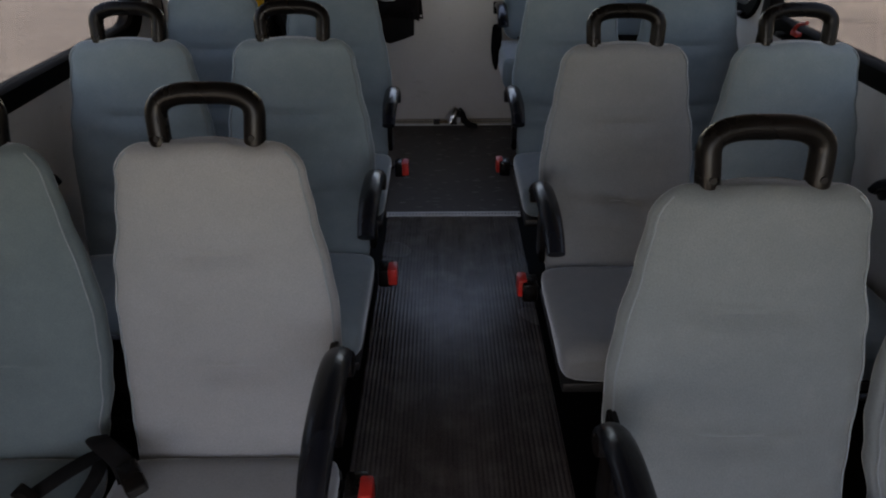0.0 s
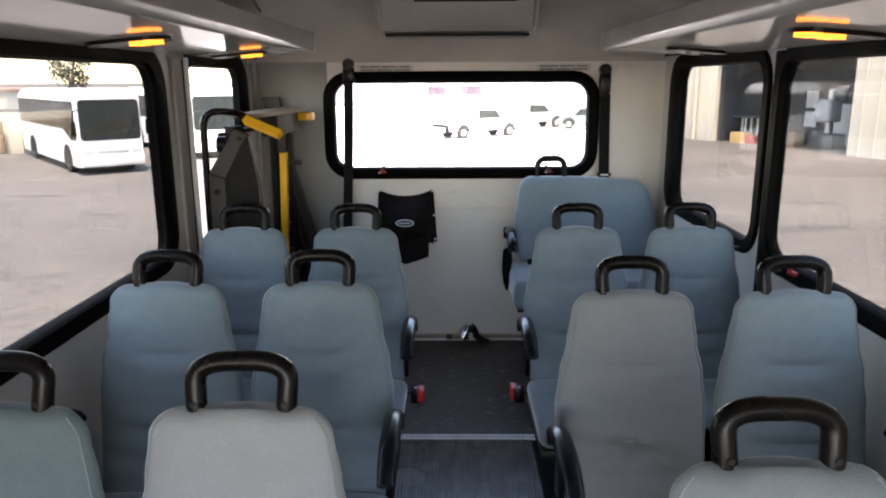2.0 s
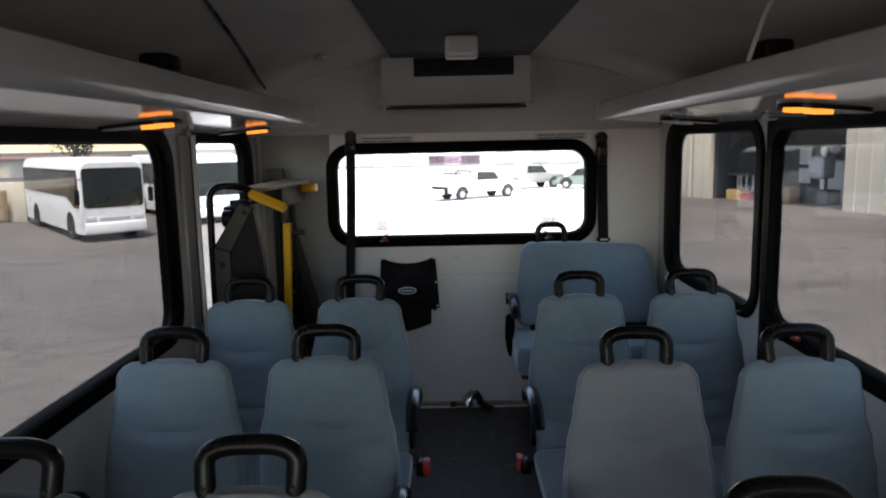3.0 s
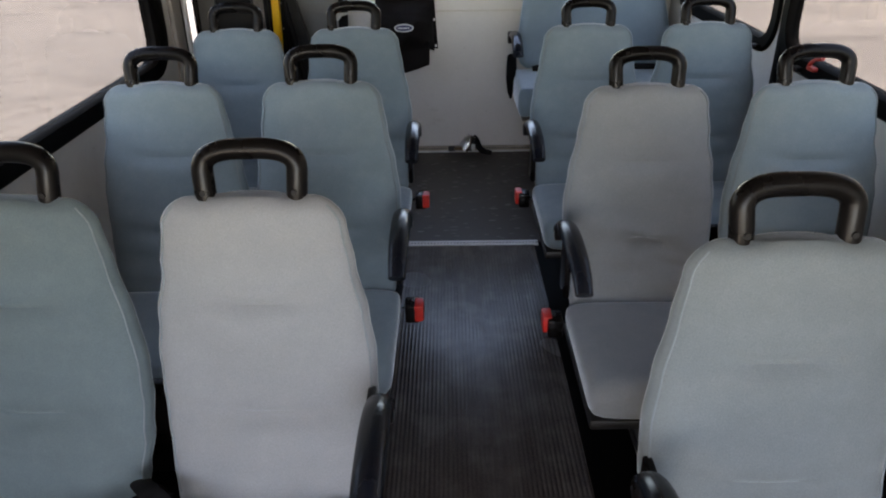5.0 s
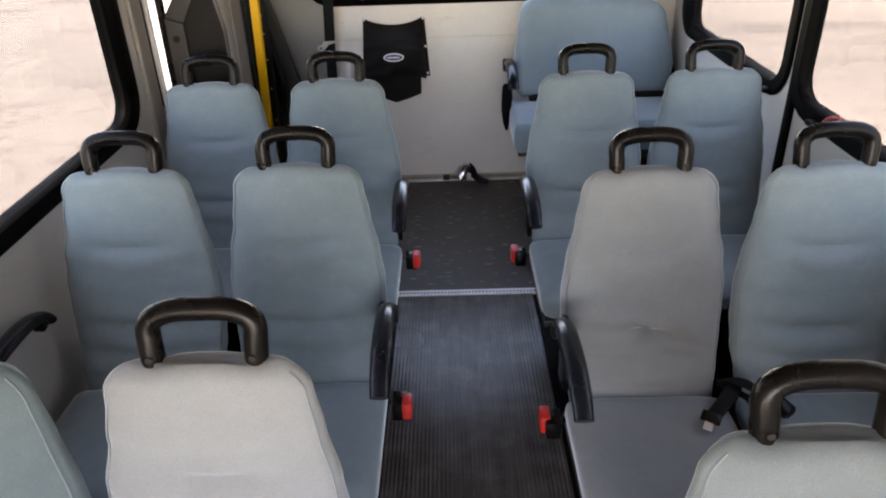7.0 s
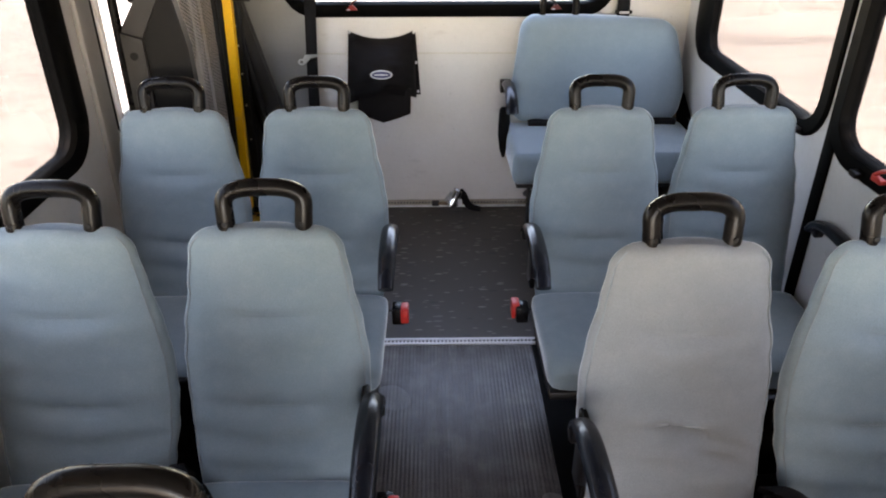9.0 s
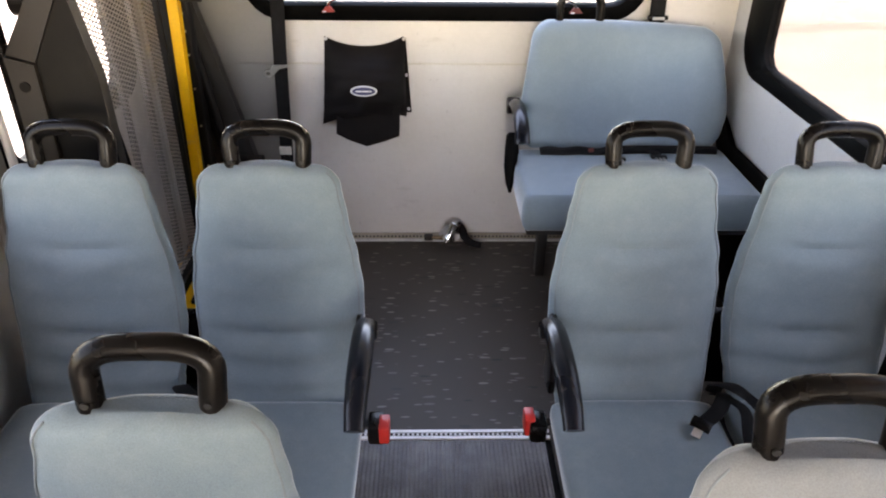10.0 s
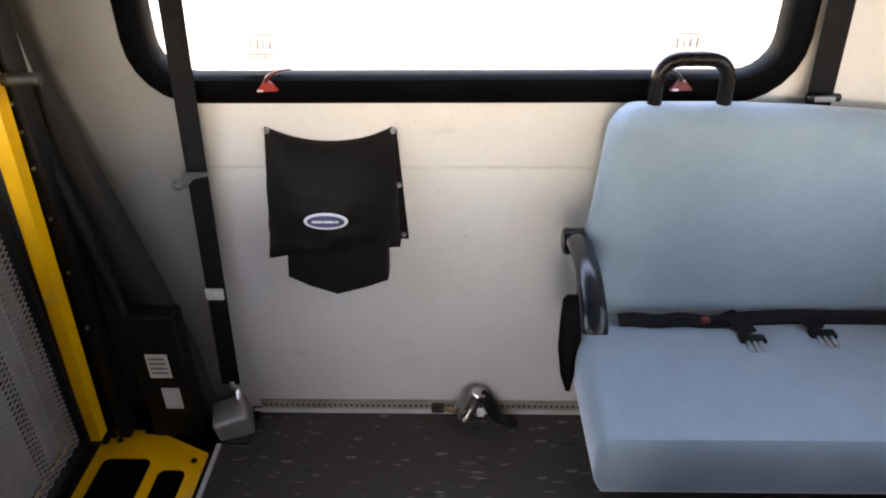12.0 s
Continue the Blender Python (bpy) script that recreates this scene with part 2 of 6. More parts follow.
WHITEPLASTIC = surface("white_plastic", (0.46, 0.44, 0.41), (0.56, 0.54, 0.51), 0.35, 2.5, 120, 0.08, 0.001, fine_mix=0.1)
# air conditioner's plastic, its colour greyed for the little light on its face
ACPLASTIC = surface("dimmed_white_plastic", (0.30, 0.285, 0.265), (0.38, 0.362, 0.338), 0.45, 2.5, 120, 0.08, 0.001, fine_mix=0.1)
RACKPLASTIC = surface("grey_rack_laminate", (0.38, 0.367, 0.362), (0.47, 0.457, 0.45), 0.16, 2.0, 120, 0.05, 0.001, fine_mix=0.1)
RACKGLOSS = surface("glossy_white_rack_underside", (0.72, 0.71, 0.69), (0.80, 0.79, 0.77), 0.085, 2.0, 30, 0.0, 0.001, rough_var=0.02, fine_mix=0.1, specular=1.0)
STEEL = surface("brushed_steel", (0.5, 0.5, 0.5), (0.68, 0.68, 0.68), 0.3, 12, 300, 0.1, 0.0008, metal=1.0)
CHROME = surface("worn_chrome", (0.66, 0.66, 0.65), (0.84, 0.84, 0.83), 0.16, 14, 300, 0.1, 0.0008, metal=1.0)
ALU = surface("ribbed_aluminium", (0.62, 0.62, 0.61), (0.8, 0.8, 0.79), 0.4, 14, 300, 0.1, 0.0008, metal=0.35)
RIBBED = scuffed("scuffed_ribbed_vinyl")
SPECKLED = speckled("speckled_dark_vinyl")
YELLOW = marked(surface("yellow_powder_coat", (0.80, 0.385, 0.006), (0.93, 0.47, 0.010), 0.35, 5, 140, 0.15, 0.001), 0.4)
TANPLATE = surface("dusty_tan_plate", (0.23, 0.165, 0.095), (0.34, 0.255, 0.16), 0.7, 9, 90, 0.3, 0.002)
PILLARGREY = marked(surface("grey_pillar_plastic", (0.20, 0.19, 0.182), (0.28, 0.268, 0.258), 0.4, 2.5, 90, 0.12, 0.001, fine_mix=0.15), 0.25)
LIFTGREY = surface("dark_grey_lift_cover", (0.019, 0.0166, 0.0145), (0.033, 0.029, 0.0255), 0.5, 4, 140, 0.2, 0.001)
DOORGREY = marked(surface("mid_grey_door_panel", (0.31, 0.284, 0.26), (0.40, 0.368, 0.338), 0.5, 3, 120, 0.15, 0.001), 0.3)
LIFTBLACK = surface("black_lift_steel", (0.0036, 0.0031, 0.0028), (0.0105, 0.0092, 0.0081), 0.55, 6, 140, 0.25, 0.001, specular=0.2)
MESHMETAL = surface("grey_expanded_metal", (0.33, 0.298, 0.268), (0.48, 0.437, 0.395), 0.4, 18, 200, 0.25, 0.001, metal=0.2)
PAPER = surface("pale_paper_label", (0.62, 0.6, 0.52), (0.74, 0.72, 0.66), 0.7, 20)
PRINT = surface("grey_print", (0.12, 0.12, 0.12), (0.2, 0.2, 0.2), 0.7, 20)
PALEPRINT = surface("pale_grey_print", (0.40, 0.40, 0.42), (0.48, 0.48, 0.50), 0.7, 20)
SILVERPRINT = surface("silver_print", (0.6, 0.6, 0.62), (0.75, 0.75, 0.77), 0.4, 20)
NAVY = surface("navy_patch", (0.03, 0.035, 0.09), (0.05, 0.055, 0.13), 0.6, 20)
AMBER = glow("amber_lens", (1.0, 0.30, 0.04), 0.36)
DARKVOID = surface("dark_vent", (0.006, 0.006, 0.006), (0.012, 0.012, 0.012), 0.8, 9)
TINTED = glass("tinted_side_glass", (0.54, 0.535, 0.52))
STICKERFILM = glass("pale_sticker_film", (0.60, 0.595, 0.595), 0.5)
EXITFILM = glass("pink_sticker_film", (0.62, 0.545, 0.59), 0.5)
EXITINK = glass("plum_sticker_ink", (0.42, 0.31, 0.37), 0.5)
BENCHBLUE = fabric("bench_blue_velour", (0.192, 0.258, 0.300), (0.243, 0.320, 0.366), (0.34, 0.41, 0.45))
CLEAR = glass("clear_rear_glass", (0.93, 0.94, 0.93))
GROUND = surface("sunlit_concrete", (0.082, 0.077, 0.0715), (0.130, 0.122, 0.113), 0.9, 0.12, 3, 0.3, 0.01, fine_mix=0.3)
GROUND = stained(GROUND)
YARDGLARE = surface("pale_yard_glare", (0.50, 0.485, 0.46), (0.60, 0.585, 0.56), 0.9, 0.2, 6, 0.3, 0.01, fine_mix=0.3)
COACHWHITE = surface("white_coach_paint", (0.74, 0.74, 0.73), (0.82, 0.82, 0.81), 0.3, 0.5, 20, 0.02, 0.001, fine_mix=0.08)
COACHGLASS = surface("dark_coach_glass", (0.010, 0.013, 0.013), (0.028, 0.036, 0.034), 0.1, 0.4, 20, 0.0, specular=0.3)
TYRE = surface("tyre_rubber", (0.02, 0.02, 0.02), (0.035, 0.035, 0.035), 0.8, 6)
RIM = surface("dull_rim", (0.45, 0.45, 0.45), (0.6, 0.6, 0.6), 0.35, 6, metal=0.8)
BEIGE = surface("beige_metal_siding", (0.55, 0.50, 0.40), (0.63, 0.575, 0.47), 0.6, 0.4, 12, 0.15, 0.004, fine_mix=0.15)
CARTON = surface("tan_cardboard", (0.45, 0.28, 0.10), (0.55, 0.36, 0.15), 0.8, 3)
GREYENAMEL = surface("grey_enamel", (0.35, 0.36, 0.37), (0.45, 0.46, 0.47), 0.4, 3)
# near-black shade of the bay walls; dark vehicle and machine parts share it
BAYDARK = surface("bay_shade_and_dark_parts", (0.06, 0.062, 0.064), (0.11, 0.113, 0.116), 0.8, 0.8, 12)
WOODBROWN = surface("weathered_board", (0.25, 0.17, 0.10), (0.36, 0.26, 0.16), 0.8, 1.5, 30)
LEAFDARK = surface("dark_foliage", (0.035, 0.05, 0.03), (0.075, 0.095, 0.06), 0.8, 2, 30)
BARK = surface("grey_bark", (0.10, 0.08, 0.06), (0.2, 0.17, 0.14), 0.9, 4, 30)
REDROOF = surface("faded_red_roofing", (0.42, 0.22, 0.19), (0.52, 0.30, 0.26), 0.8, 0.5, 10)
GREENPAINT = surface("dull_green_paint", (0.10, 0.14, 0.13), (0.15, 0.19, 0.175), 0.35, 0.8, 20, 0.02)
HEADLAMP = surface("headlamp_plastic", (0.5, 0.5, 0.5), (0.62, 0.62, 0.62), 0.15, 6)

# ---------------------------------------------------------------- mesh helpers


def mesh_of(name, bm, material, smooth=True):
    me = bpy.data.meshes.new(name)
    bmesh.ops.recalc_face_normals(bm, faces=bm.faces)
    bm.to_mesh(me)
    bm.free()
    me.materials.append(material)
    if smooth:
        for p in me.polygons:
            p.use_smooth = True
        me.set_sharp_from_angle(angle=radians(38))
    return me


def part(name, bm, material, parent=None, label="", m=None):
    """One mesh object from a bmesh or ready mesh, under a thing or a part."""
    me = bm if isinstance(bm, bpy.types.Mesh) else mesh_of(name, bm, material)
    ob = new(name, me)
    if parent is not None:
        ob.parent = parent
    if m is not None:
        ob.matrix_basis = m
    if label:
        ob["label"] = label
    return ob


def thing(name, label, category, group="", kind="", m=None):
    ob = new(name)
    ob.empty_display_size = 0.1
    if m is not None:
        ob.matrix_basis = m
    return tagged(ob, label, category, group, kind)


def add_box(bm, x0, x1, y0, y1, z0, z1, bevel=0.0, seg=2):
    r = bmesh.ops.create_cube(bm, size=1.0, matrix=Matrix.LocRotScale(((x0 + x1) / 2, (y0 + y1) / 2, (z0 + z1) / 2), None, (x1 - x0, y1 - y0, z1 - z0)))
    if bevel:
        edges = list({e for v in r["verts"] for e in v.link_edges})
        bmesh.ops.bevel(bm, geom=edges, offset=bevel, segments=seg, affect="EDGES", profile=0.5)
    return bm


def box(x0, x1, y0, y1, z0, z1, bevel=0.0, seg=2):
    return add_box(bmesh.new(), x0, x1, y0, y1, z0, z1, bevel, seg)


def add_sweep(bm, pts, radius, seg=12, cap=True, flat=(1.0, 1.0), up=(0, 0, 1), taper=None):
    """A tube through pts; flat squeezes its section sideways and upwards."""
    pts = [Vector(p) for p in pts]
    rings = []
    for i, p in enumerate(pts):
        a, b = pts[max(i - 1, 0)], pts[min(i + 1, len(pts) - 1)]
        d = (b - a).normalized()
        u = Vector(up)
        s = d.cross(u)
        if s.length < 1e-4:
            s = d.cross(Vector((0, 1, 0)))
        s.normalize()
        n = s.cross(d).normalized()
        r = radius * (taper[i] if taper else 1.0)
        rings.append([bm.verts.new(p + s * (math.cos(t) * r * flat[0]) + n * (math.sin(t) * r * flat[1])) for t in (2 * math.pi * k / seg for k in range(seg))])
    for r0, r1 in zip(rings, rings[1:]):
        for k in range(seg):
            bm.faces.new((r0[k], r0[(k + 1) % seg], r1[(k + 1) % seg], r1[k]))
    if cap:
        bm.faces.new(rings[0][::-1])
        bm.faces.new(rings[-1])
    return bm


def sweep(pts, radius, **kw):
    return add_sweep(bmesh.new(), pts, radius, **kw)


def rounded(pts, r, n=5):
    """The polyline pts with its inner corners rounded by about r."""
    pts = [Vector(p) for p in pts]
    out = [pts[0]]
    for a, b, c in zip(pts, pts[1:], pts[2:]):
        p0 = b + (a - b).normalized() * min(r, (a - b).length * 0.49)
        p2 = b + (c - b).normalized() * min(r, (c - b).length * 0.49)
        for k in range(n + 1):
            t = k / n
            out.append(p0 * (1 - t) ** 2 + b * (2 * t * (1 - t)) + p2 * t * t)
    return out + [pts[-1]]


def rect_loop(u0, u1, v0, v1, r, n=6):
    """A rounded rectangle, counter-clockwise."""
    out = []
    for cx, cy, a0 in ((u1 - r, v1 - r, 0), (u0 + r, v1 - r, 90), (u0 + r, v0 + r, 180), (u1 - r, v0 + r, 270)):
        for k in range(n + 1):
            a = radians(a0 + 90 * k / n)
            out.append((cx + r * math.cos(a), cy + r * math.sin(a)))
    return out


def ring_prism(outer, inner, place, d0, d1, lip=0.006):
    """A frame between two loops of equal count, from depth d0 (far) to d1 (near), with a small chamfer; place(u, v, d) gives the point."""
    bm = bmesh.new()
    n = len(outer)

    def shrink(a, b, f):
        return [(p[0] + (q[0] - p[0]) * f, p[1] + (q[1] - p[1]) * f) for p, q in zip(a, b)]
    lo, li = shrink(outer, inner, 0.12), shrink(outer, inner, 0.86)
    loops = [[bm.verts.new(place(u, v, d)) for u, v in lp] for lp, d in ((outer, d0), (outer, d1 - lip * (1 if d1 > d0 else -1)), (lo, d1), (li, d1), (inner, d1 - 2 * lip * (1 if d1 > d0 else -1)), (inner, d0))]
    for a, b in zip(loops, loops[1:] + loops[:1]):
        for k in range(n):
            bm.faces.new((a[k], a[(k + 1) % n], b[(k + 1) % n], b[k]))
    return bm


def slab(loop, place, d0, d1):
    """A plate of the loop's outline between depths d0 and d1."""
    bm = bmesh.new()
    a = [bm.verts.new(place(u, v, d0)) for u, v in loop]
    b = [bm.verts.new(place(u, v, d1)) for u, v in loop]
    bm.faces.new(a[::-1])
    bm.faces.new(b)
    n = len(loop)
    for k in range(n):
        bm.faces.new((a[k], a[(k + 1) % n], b[(k + 1) % n], b[k]))
    return bm


def on_x(x):
    return lambda u, v, d: (x + d, u, v)


def on_y(y):
    return lambda u, v, d: (u, y + d, v)


def on_z(z):
    return lambda u, v, d: (u, v, z + d)


def wall_with_holes(place, u0, u1, v0, v1, holes, d0, d1):
    """A wall of strips round rectangular holes that lie side by side along u."""
    bm = bmesh.new()

    def add(a0, a1, b0, b1):
        if a1 - a0 > 1e-4 and b1 - b0 > 1e-4:
            c = [(a0, b0), (a1, b0), (a1, b1), (a0, b1)]
            lo = [bm.verts.new(place(u, v, d0)) for u, v in c]
            hi = [bm.verts.new(place(u, v, d1)) for u, v in c]
            bm.faces.new(lo[::-1])
            bm.faces.new(hi)
            for k in range(4):
                bm.faces.new((lo[k], lo[(k + 1) % 4], hi[(k + 1) % 4], hi[k]))
    at = u0
    for a0, a1, b0, b1 in sorted(holes):
        add(at, a0, v0, v1)
        add(a0, a1, v0, b0)
        add(a0, a1, b1, v1)
        at = a1
    add(at, u1, v0, v1)
    return bm


def bar_rows(parent, place, u0, u1, v0, v1, rows, material, d=0.001, seed=1):
    """Unreadable print: plain bars in rows."""
    rnd = random.Random(seed)
    bm = bmesh.new()
    step = (v1 - v0) / rows
    for r in range(rows):
        u = u0
        while u < u1 - 0.004:
            w = min(rnd.uniform(0.12, 0.4) * (u1 - u0), u1 - u)
            c = [(u, v0 + step * (r + 0.25)), (u + w, v0 + step * (r + 0.25)), (u + w, v0 + step * (r + 0.75)), (u, v0 + step * (r + 0.75))]
            bm.faces.new([bm.verts.new(place(a, b, d)) for a, b in c])
            u += w + 0.03 * (u1 - u0)
    return part("print", bm, material, parent)

# ---------------------------------------------------------------- the bus shell
XL, XR, YF, YR = -1.14, 1.165, -1.5, 4.522
SILL, HEAD = 0.905, 1.605
STRIP_Y = 3.278

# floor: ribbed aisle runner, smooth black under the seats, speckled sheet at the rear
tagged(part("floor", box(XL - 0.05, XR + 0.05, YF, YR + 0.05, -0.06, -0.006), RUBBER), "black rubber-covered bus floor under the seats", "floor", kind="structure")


def ribbed_runner():
    bm = bmesh.new()
    x0, x1, y0, y1 = -0.262, 0.312, YF + 0.02, STRIP_Y - 0.022
    n = 44
    w = (x1 - x0) / n
    prof = []
    for k in range(n):
        x = x0 + k * w
        prof += [(x, -0.0006), (x + w * 0.2, 0.0011), (x + w * 0.4, 0.0014), (x + w * 0.55, 0.0011), (x + w * 0.75, -0.0006)]
    prof.append((x1, -0.0006))
    a = [bm.verts.new((x, y0, z)) for x, z in prof]
    b = [bm.verts.new((x, y1, z)) for x, z in prof]
    for k in range(len(prof) - 1):
        bm.faces.new((a[k], a[k + 1], b[k + 1], b[k]))
    lo = [bm.verts.new(c) for c in ((x0, y0, -0.0058), (x1, y0, -0.0058), (x1, y1, -0.0058), (x0, y1, -0.0058))]
    bm.faces.new((lo[1], lo[0], a[0], *a[1:]))
    bm.faces.new((lo[2], b[-1], *b[-2::-1], lo[3]))
    bm.faces.new((lo[0], lo[3], b[0], a[0]))
    bm.faces.new((lo[1], a[-1], b[-1], lo[2]))
    return bm


tagged(part("aisle_runner", mesh_of("aisle_runner", ribbed_runner(), RIBBED, smooth=False), RIBBED), "black ribbed vinyl aisle runner, scuffed grey", "floor", kind="structure")
tagged(part("rear_floor", box(-0.684, XR, STRIP_Y + 0.018, YR, -0.0058, 0.0), SPECKLED), "dark speckled vinyl rear floor", "floor", kind="structure")

strip = thing("floor_strip", "ribbed aluminium threshold strip screwed across the aisle floor", "trim", kind="structure")
bm = bmesh.new()
for y0, y1, h in ((-0.02, -0.007, 0.005), (0.007, 0.02, 0.005)):
    add_box(bm, -0.27, 0.33, STRIP_Y + y0, STRIP_Y + y1, -0.004, h, 0.0012, 1)
part("rail", bm, ALU, strip)
part("channel", box(-0.27, 0.33, STRIP_Y - 0.007, STRIP_Y + 0.007, -0.004, 0.0015), DARKVOID, strip)
tooth = mesh_of("tooth", box(-0.0035, 0.0035, -0.0045, 0.0045, 0.0, 0.0035, 0.0006, 1), ALU)
for k in range(40):
    part("tooth", tooth, ALU, strip, m=pose(-0.262 + 0.0148 * k, STRIP_Y, 0.0015))

trimL = part("floor_edge_trim", box(-0.698, -0.684, 3.34, 4.47, -0.005, 0.006, 0.002, 1), ALU)
tagged(trimL, "bright aluminium edge trim along the lift well", "trim", kind="structure")

# side windows (glass openings): y0, y1, z0, z1
# front openings are unseen and assumed; the low door glass lights the first seats
WIN_L = [(-1.25, -0.3, 0.14, HEAD), (1.62, 3.065, SILL - 0.015, HEAD)]
DOOR_L = (3.395, 4.155, 0.852, HEAD)
WIN_R = [(-1.25, -0.1, SILL, HEAD), (1.62, 3.045, SILL, HEAD), (3.195, 4.215, SILL, HEAD)]
HOLE = 0.02


def grow(w, d):
    return (w[0] - d, w[1] + d, w[2] - d, w[3] + d)


WT = 0.03
tagged(part("wall_left", wall_with_holes(on_x(XL), YF, YR + WT, -0.06, 1.80, [grow(w, HOLE) for w in WIN_L + [DOOR_L]], 0, -WT), WALLSIDE), "light grey side wall panel, scuffed near the floor", "wall", kind="structure")
tagged(part("wall_right", wall_with_holes(on_x(XR), YF, YR + WT, -0.06, 1.80, [grow(w, HOLE) for w in WIN_R], 0, WT), WALLSIDE), "light grey side wall panel", "wall", kind="structure")
REARWIN = (-0.70, 0.735, 1.055, 1.53)
tagged(part("wall_rear", wall_with_holes(on_y(YR), XL, XR, -0.06, 2.10, [grow(REARWIN, HOLE)], 0, WT), WALLREAR), "warm white rear wall panel with a horizontal seam", "wall", kind="structure")
tagged(part("wall_skirt", box(XL - WT, XR + WT, YF - WT, YR + WT, -1.12, -0.064, 0.01), WALLSIDE), "plain lower body of the bus down to the ground", "wall", kind="structure")
tagged(part("wall_front", wall_with_holes(on_y(YF), XL, XR, -0.06, 2.10, [(-0.95, 0.95, 0.92, 1.92)], 0, -WT), WALLSIDE), "grey front bulkhead round the windscreen", "wall", kind="structure")
tagged(part("trim", box(-0.638, XR - 0.002, YR - 0.004, YR - 0.0005, 0.812, 0.820, 0.0015, 1), WALLTRIM), "raised cream seam strip on the rear wall panel", "trim", kind="structure")

# thin darker sheet over the rear wall: the lift corner's shade painted in
tagged(part("wall_shaded_corner", slab([(XL + 0.002, 0.0), (-0.667, 0.0), (-0.648, 0.60), (-0.632, 0.995), (-0.70, 1.02), (-0.74, 1.08), (-0.74, 1.648), (XL + 0.002, 1.648)], on_y(YR), -0.005, -0.0005), CORNERSHADE), "rear corner beside the lift, its shade painted as a darker grey sheet", "wall", kind="structure")
tagged(part("trim", box(XL + 0.004, -0.645, YR - 0.008, YR - 0.0055, 0.812, 0.820, 0.001, 1), CORNERSHADE), "raised seam strip across the rear corner, in the same painted shade", "trim", kind="structure")


def side_window(name, w, x, sign, label, rear=0.062, tint=TINTED, pane_label="smoke-tinted glass"):
    """sign: +1 where the inside lies towards +x."""
    win = thing(name, label, "window", kind="structure")
    r_in = 0.085
    fw = 0.062
    part("window_frame", ring_prism(rect_loop(w[0] - fw, w[1] + rear, w[2] - fw, w[3] + fw, r_in + fw), rect_loop(*w, r_in), on_x(x), -sign * (WT + 0.003), sign * 0.014), RUBBER, win, "wide black rubber window frame")
    pane = part("pane", slab(rect_loop(*grow(w, 0.012), r_in), on_x(x), -sign * 0.014, -sign * 0.009), tint, win, pane_label)
    pane.visible_shadow = sign < 0
    return win


for k, w in enumerate(WIN_L):
    side_window(f"window_{k + 1}", w, XL, 1, "tinted side window in a black rubber frame" if w[2] > 0.5 else "assumed entrance door glass, out of view, letting light in, in a black frame", 0.11 if w[1] == 3.065 else 0.062)
side_window("window_5", DOOR_L, XL, 1, "narrow clear window of the lift door", 0.15, CLEAR, "clear glass")
for k, w in enumerate(WIN_R):
    win = side_window(f"window_{k + 6}", w, XR, -1, "tinted side window in a black rubber frame", 0.175 if w[1] == 4.215 else 0.062)
    if w[1] in (3.045, 4.215):
        yl = w[1] - 0.16 if w[1] == 3.045 else w[0] + 0.07
        part("latch", box(XR - 0.04, XR - 0.014, yl - 0.028, yl + 0.012, w[2] - 0.048, w[2] - 0.03, 0.005), BLACKPLASTIC, win, "small window release latch")
        if w[1] == 3.045:
            part("release_lever", add_sweep(box(XR - 0.034, XR - 0.014, 2.755, 2.80, w[2] - 0.022, w[2] - 0.008, 0.003), rounded([(XR - 0.026, 2.80, w[2] - 0.01), (XR - 0.03, 2.76, w[2] + 0.02), (XR - 0.034, 2.70, w[2] + 0.034)], 0.03), 0.006, seg=8), LEVERRED, win, "red window release lever")

rw = thing("window_11", "wide rear emergency exit window in a black rubber frame", "window", kind="structure")
part("window_frame", ring_prism(rect_loop(*grow(REARWIN, 0.066), 0.15), rect_loop(*REARWIN, 0.085), on_y(YR), WT + 0.005, -0.02), RUBBER, rw, "wide black rubber window frame")
pane = part("pane", slab(rect_loop(*grow(REARWIN, 0.012), 0.085), on_y(YR), 0.026, 0.031), CLEAR, rw, "clear glass")
pane.visible_shadow = False
for xl, s in ((-0.44, 1), (0.52, -1)):
    base = part("release_lever", slab([(xl - 0.024, 1.024), (xl + 0.027, 1.026), (xl + 0.010, 1.046), (xl - 0.006, 1.046)], on_y(YR), -0.036, -0.018), LEVERRED if s > 0 else LEVERDARK, rw, "red window release lever" if s > 0 else "dark red window release lever")
    part("lever_arm", sweep(rounded([(xl, YR - 0.03, 1.042), (xl + s * 0.006, YR - 0.034, 1.060), (xl + s * 0.03, YR - 0.038, 1.074), (xl + s * 0.066, YR - 0.042, 1.081)], 0.02), 0.0055, seg=8, taper=[1.0, 1.0, 0.9, 0.9, 0.8, 0.8, 0.75, 0.7, 0.65, 0.6, 0.55, 0.5, 0.45, 0.35]), LEVERDARK if s > 0 else FRAMEMETAL, base, "dark lever arm")
    # pale chip imitating the highlight on the lever base
    part("lever_highlight", box(xl - 0.020, xl - 0.006, YR - 0.039, YR - 0.0362, 1.025, 1.030, 0.001, 1), SILVERPRINT, base, "pale highlight painted on the lever base")
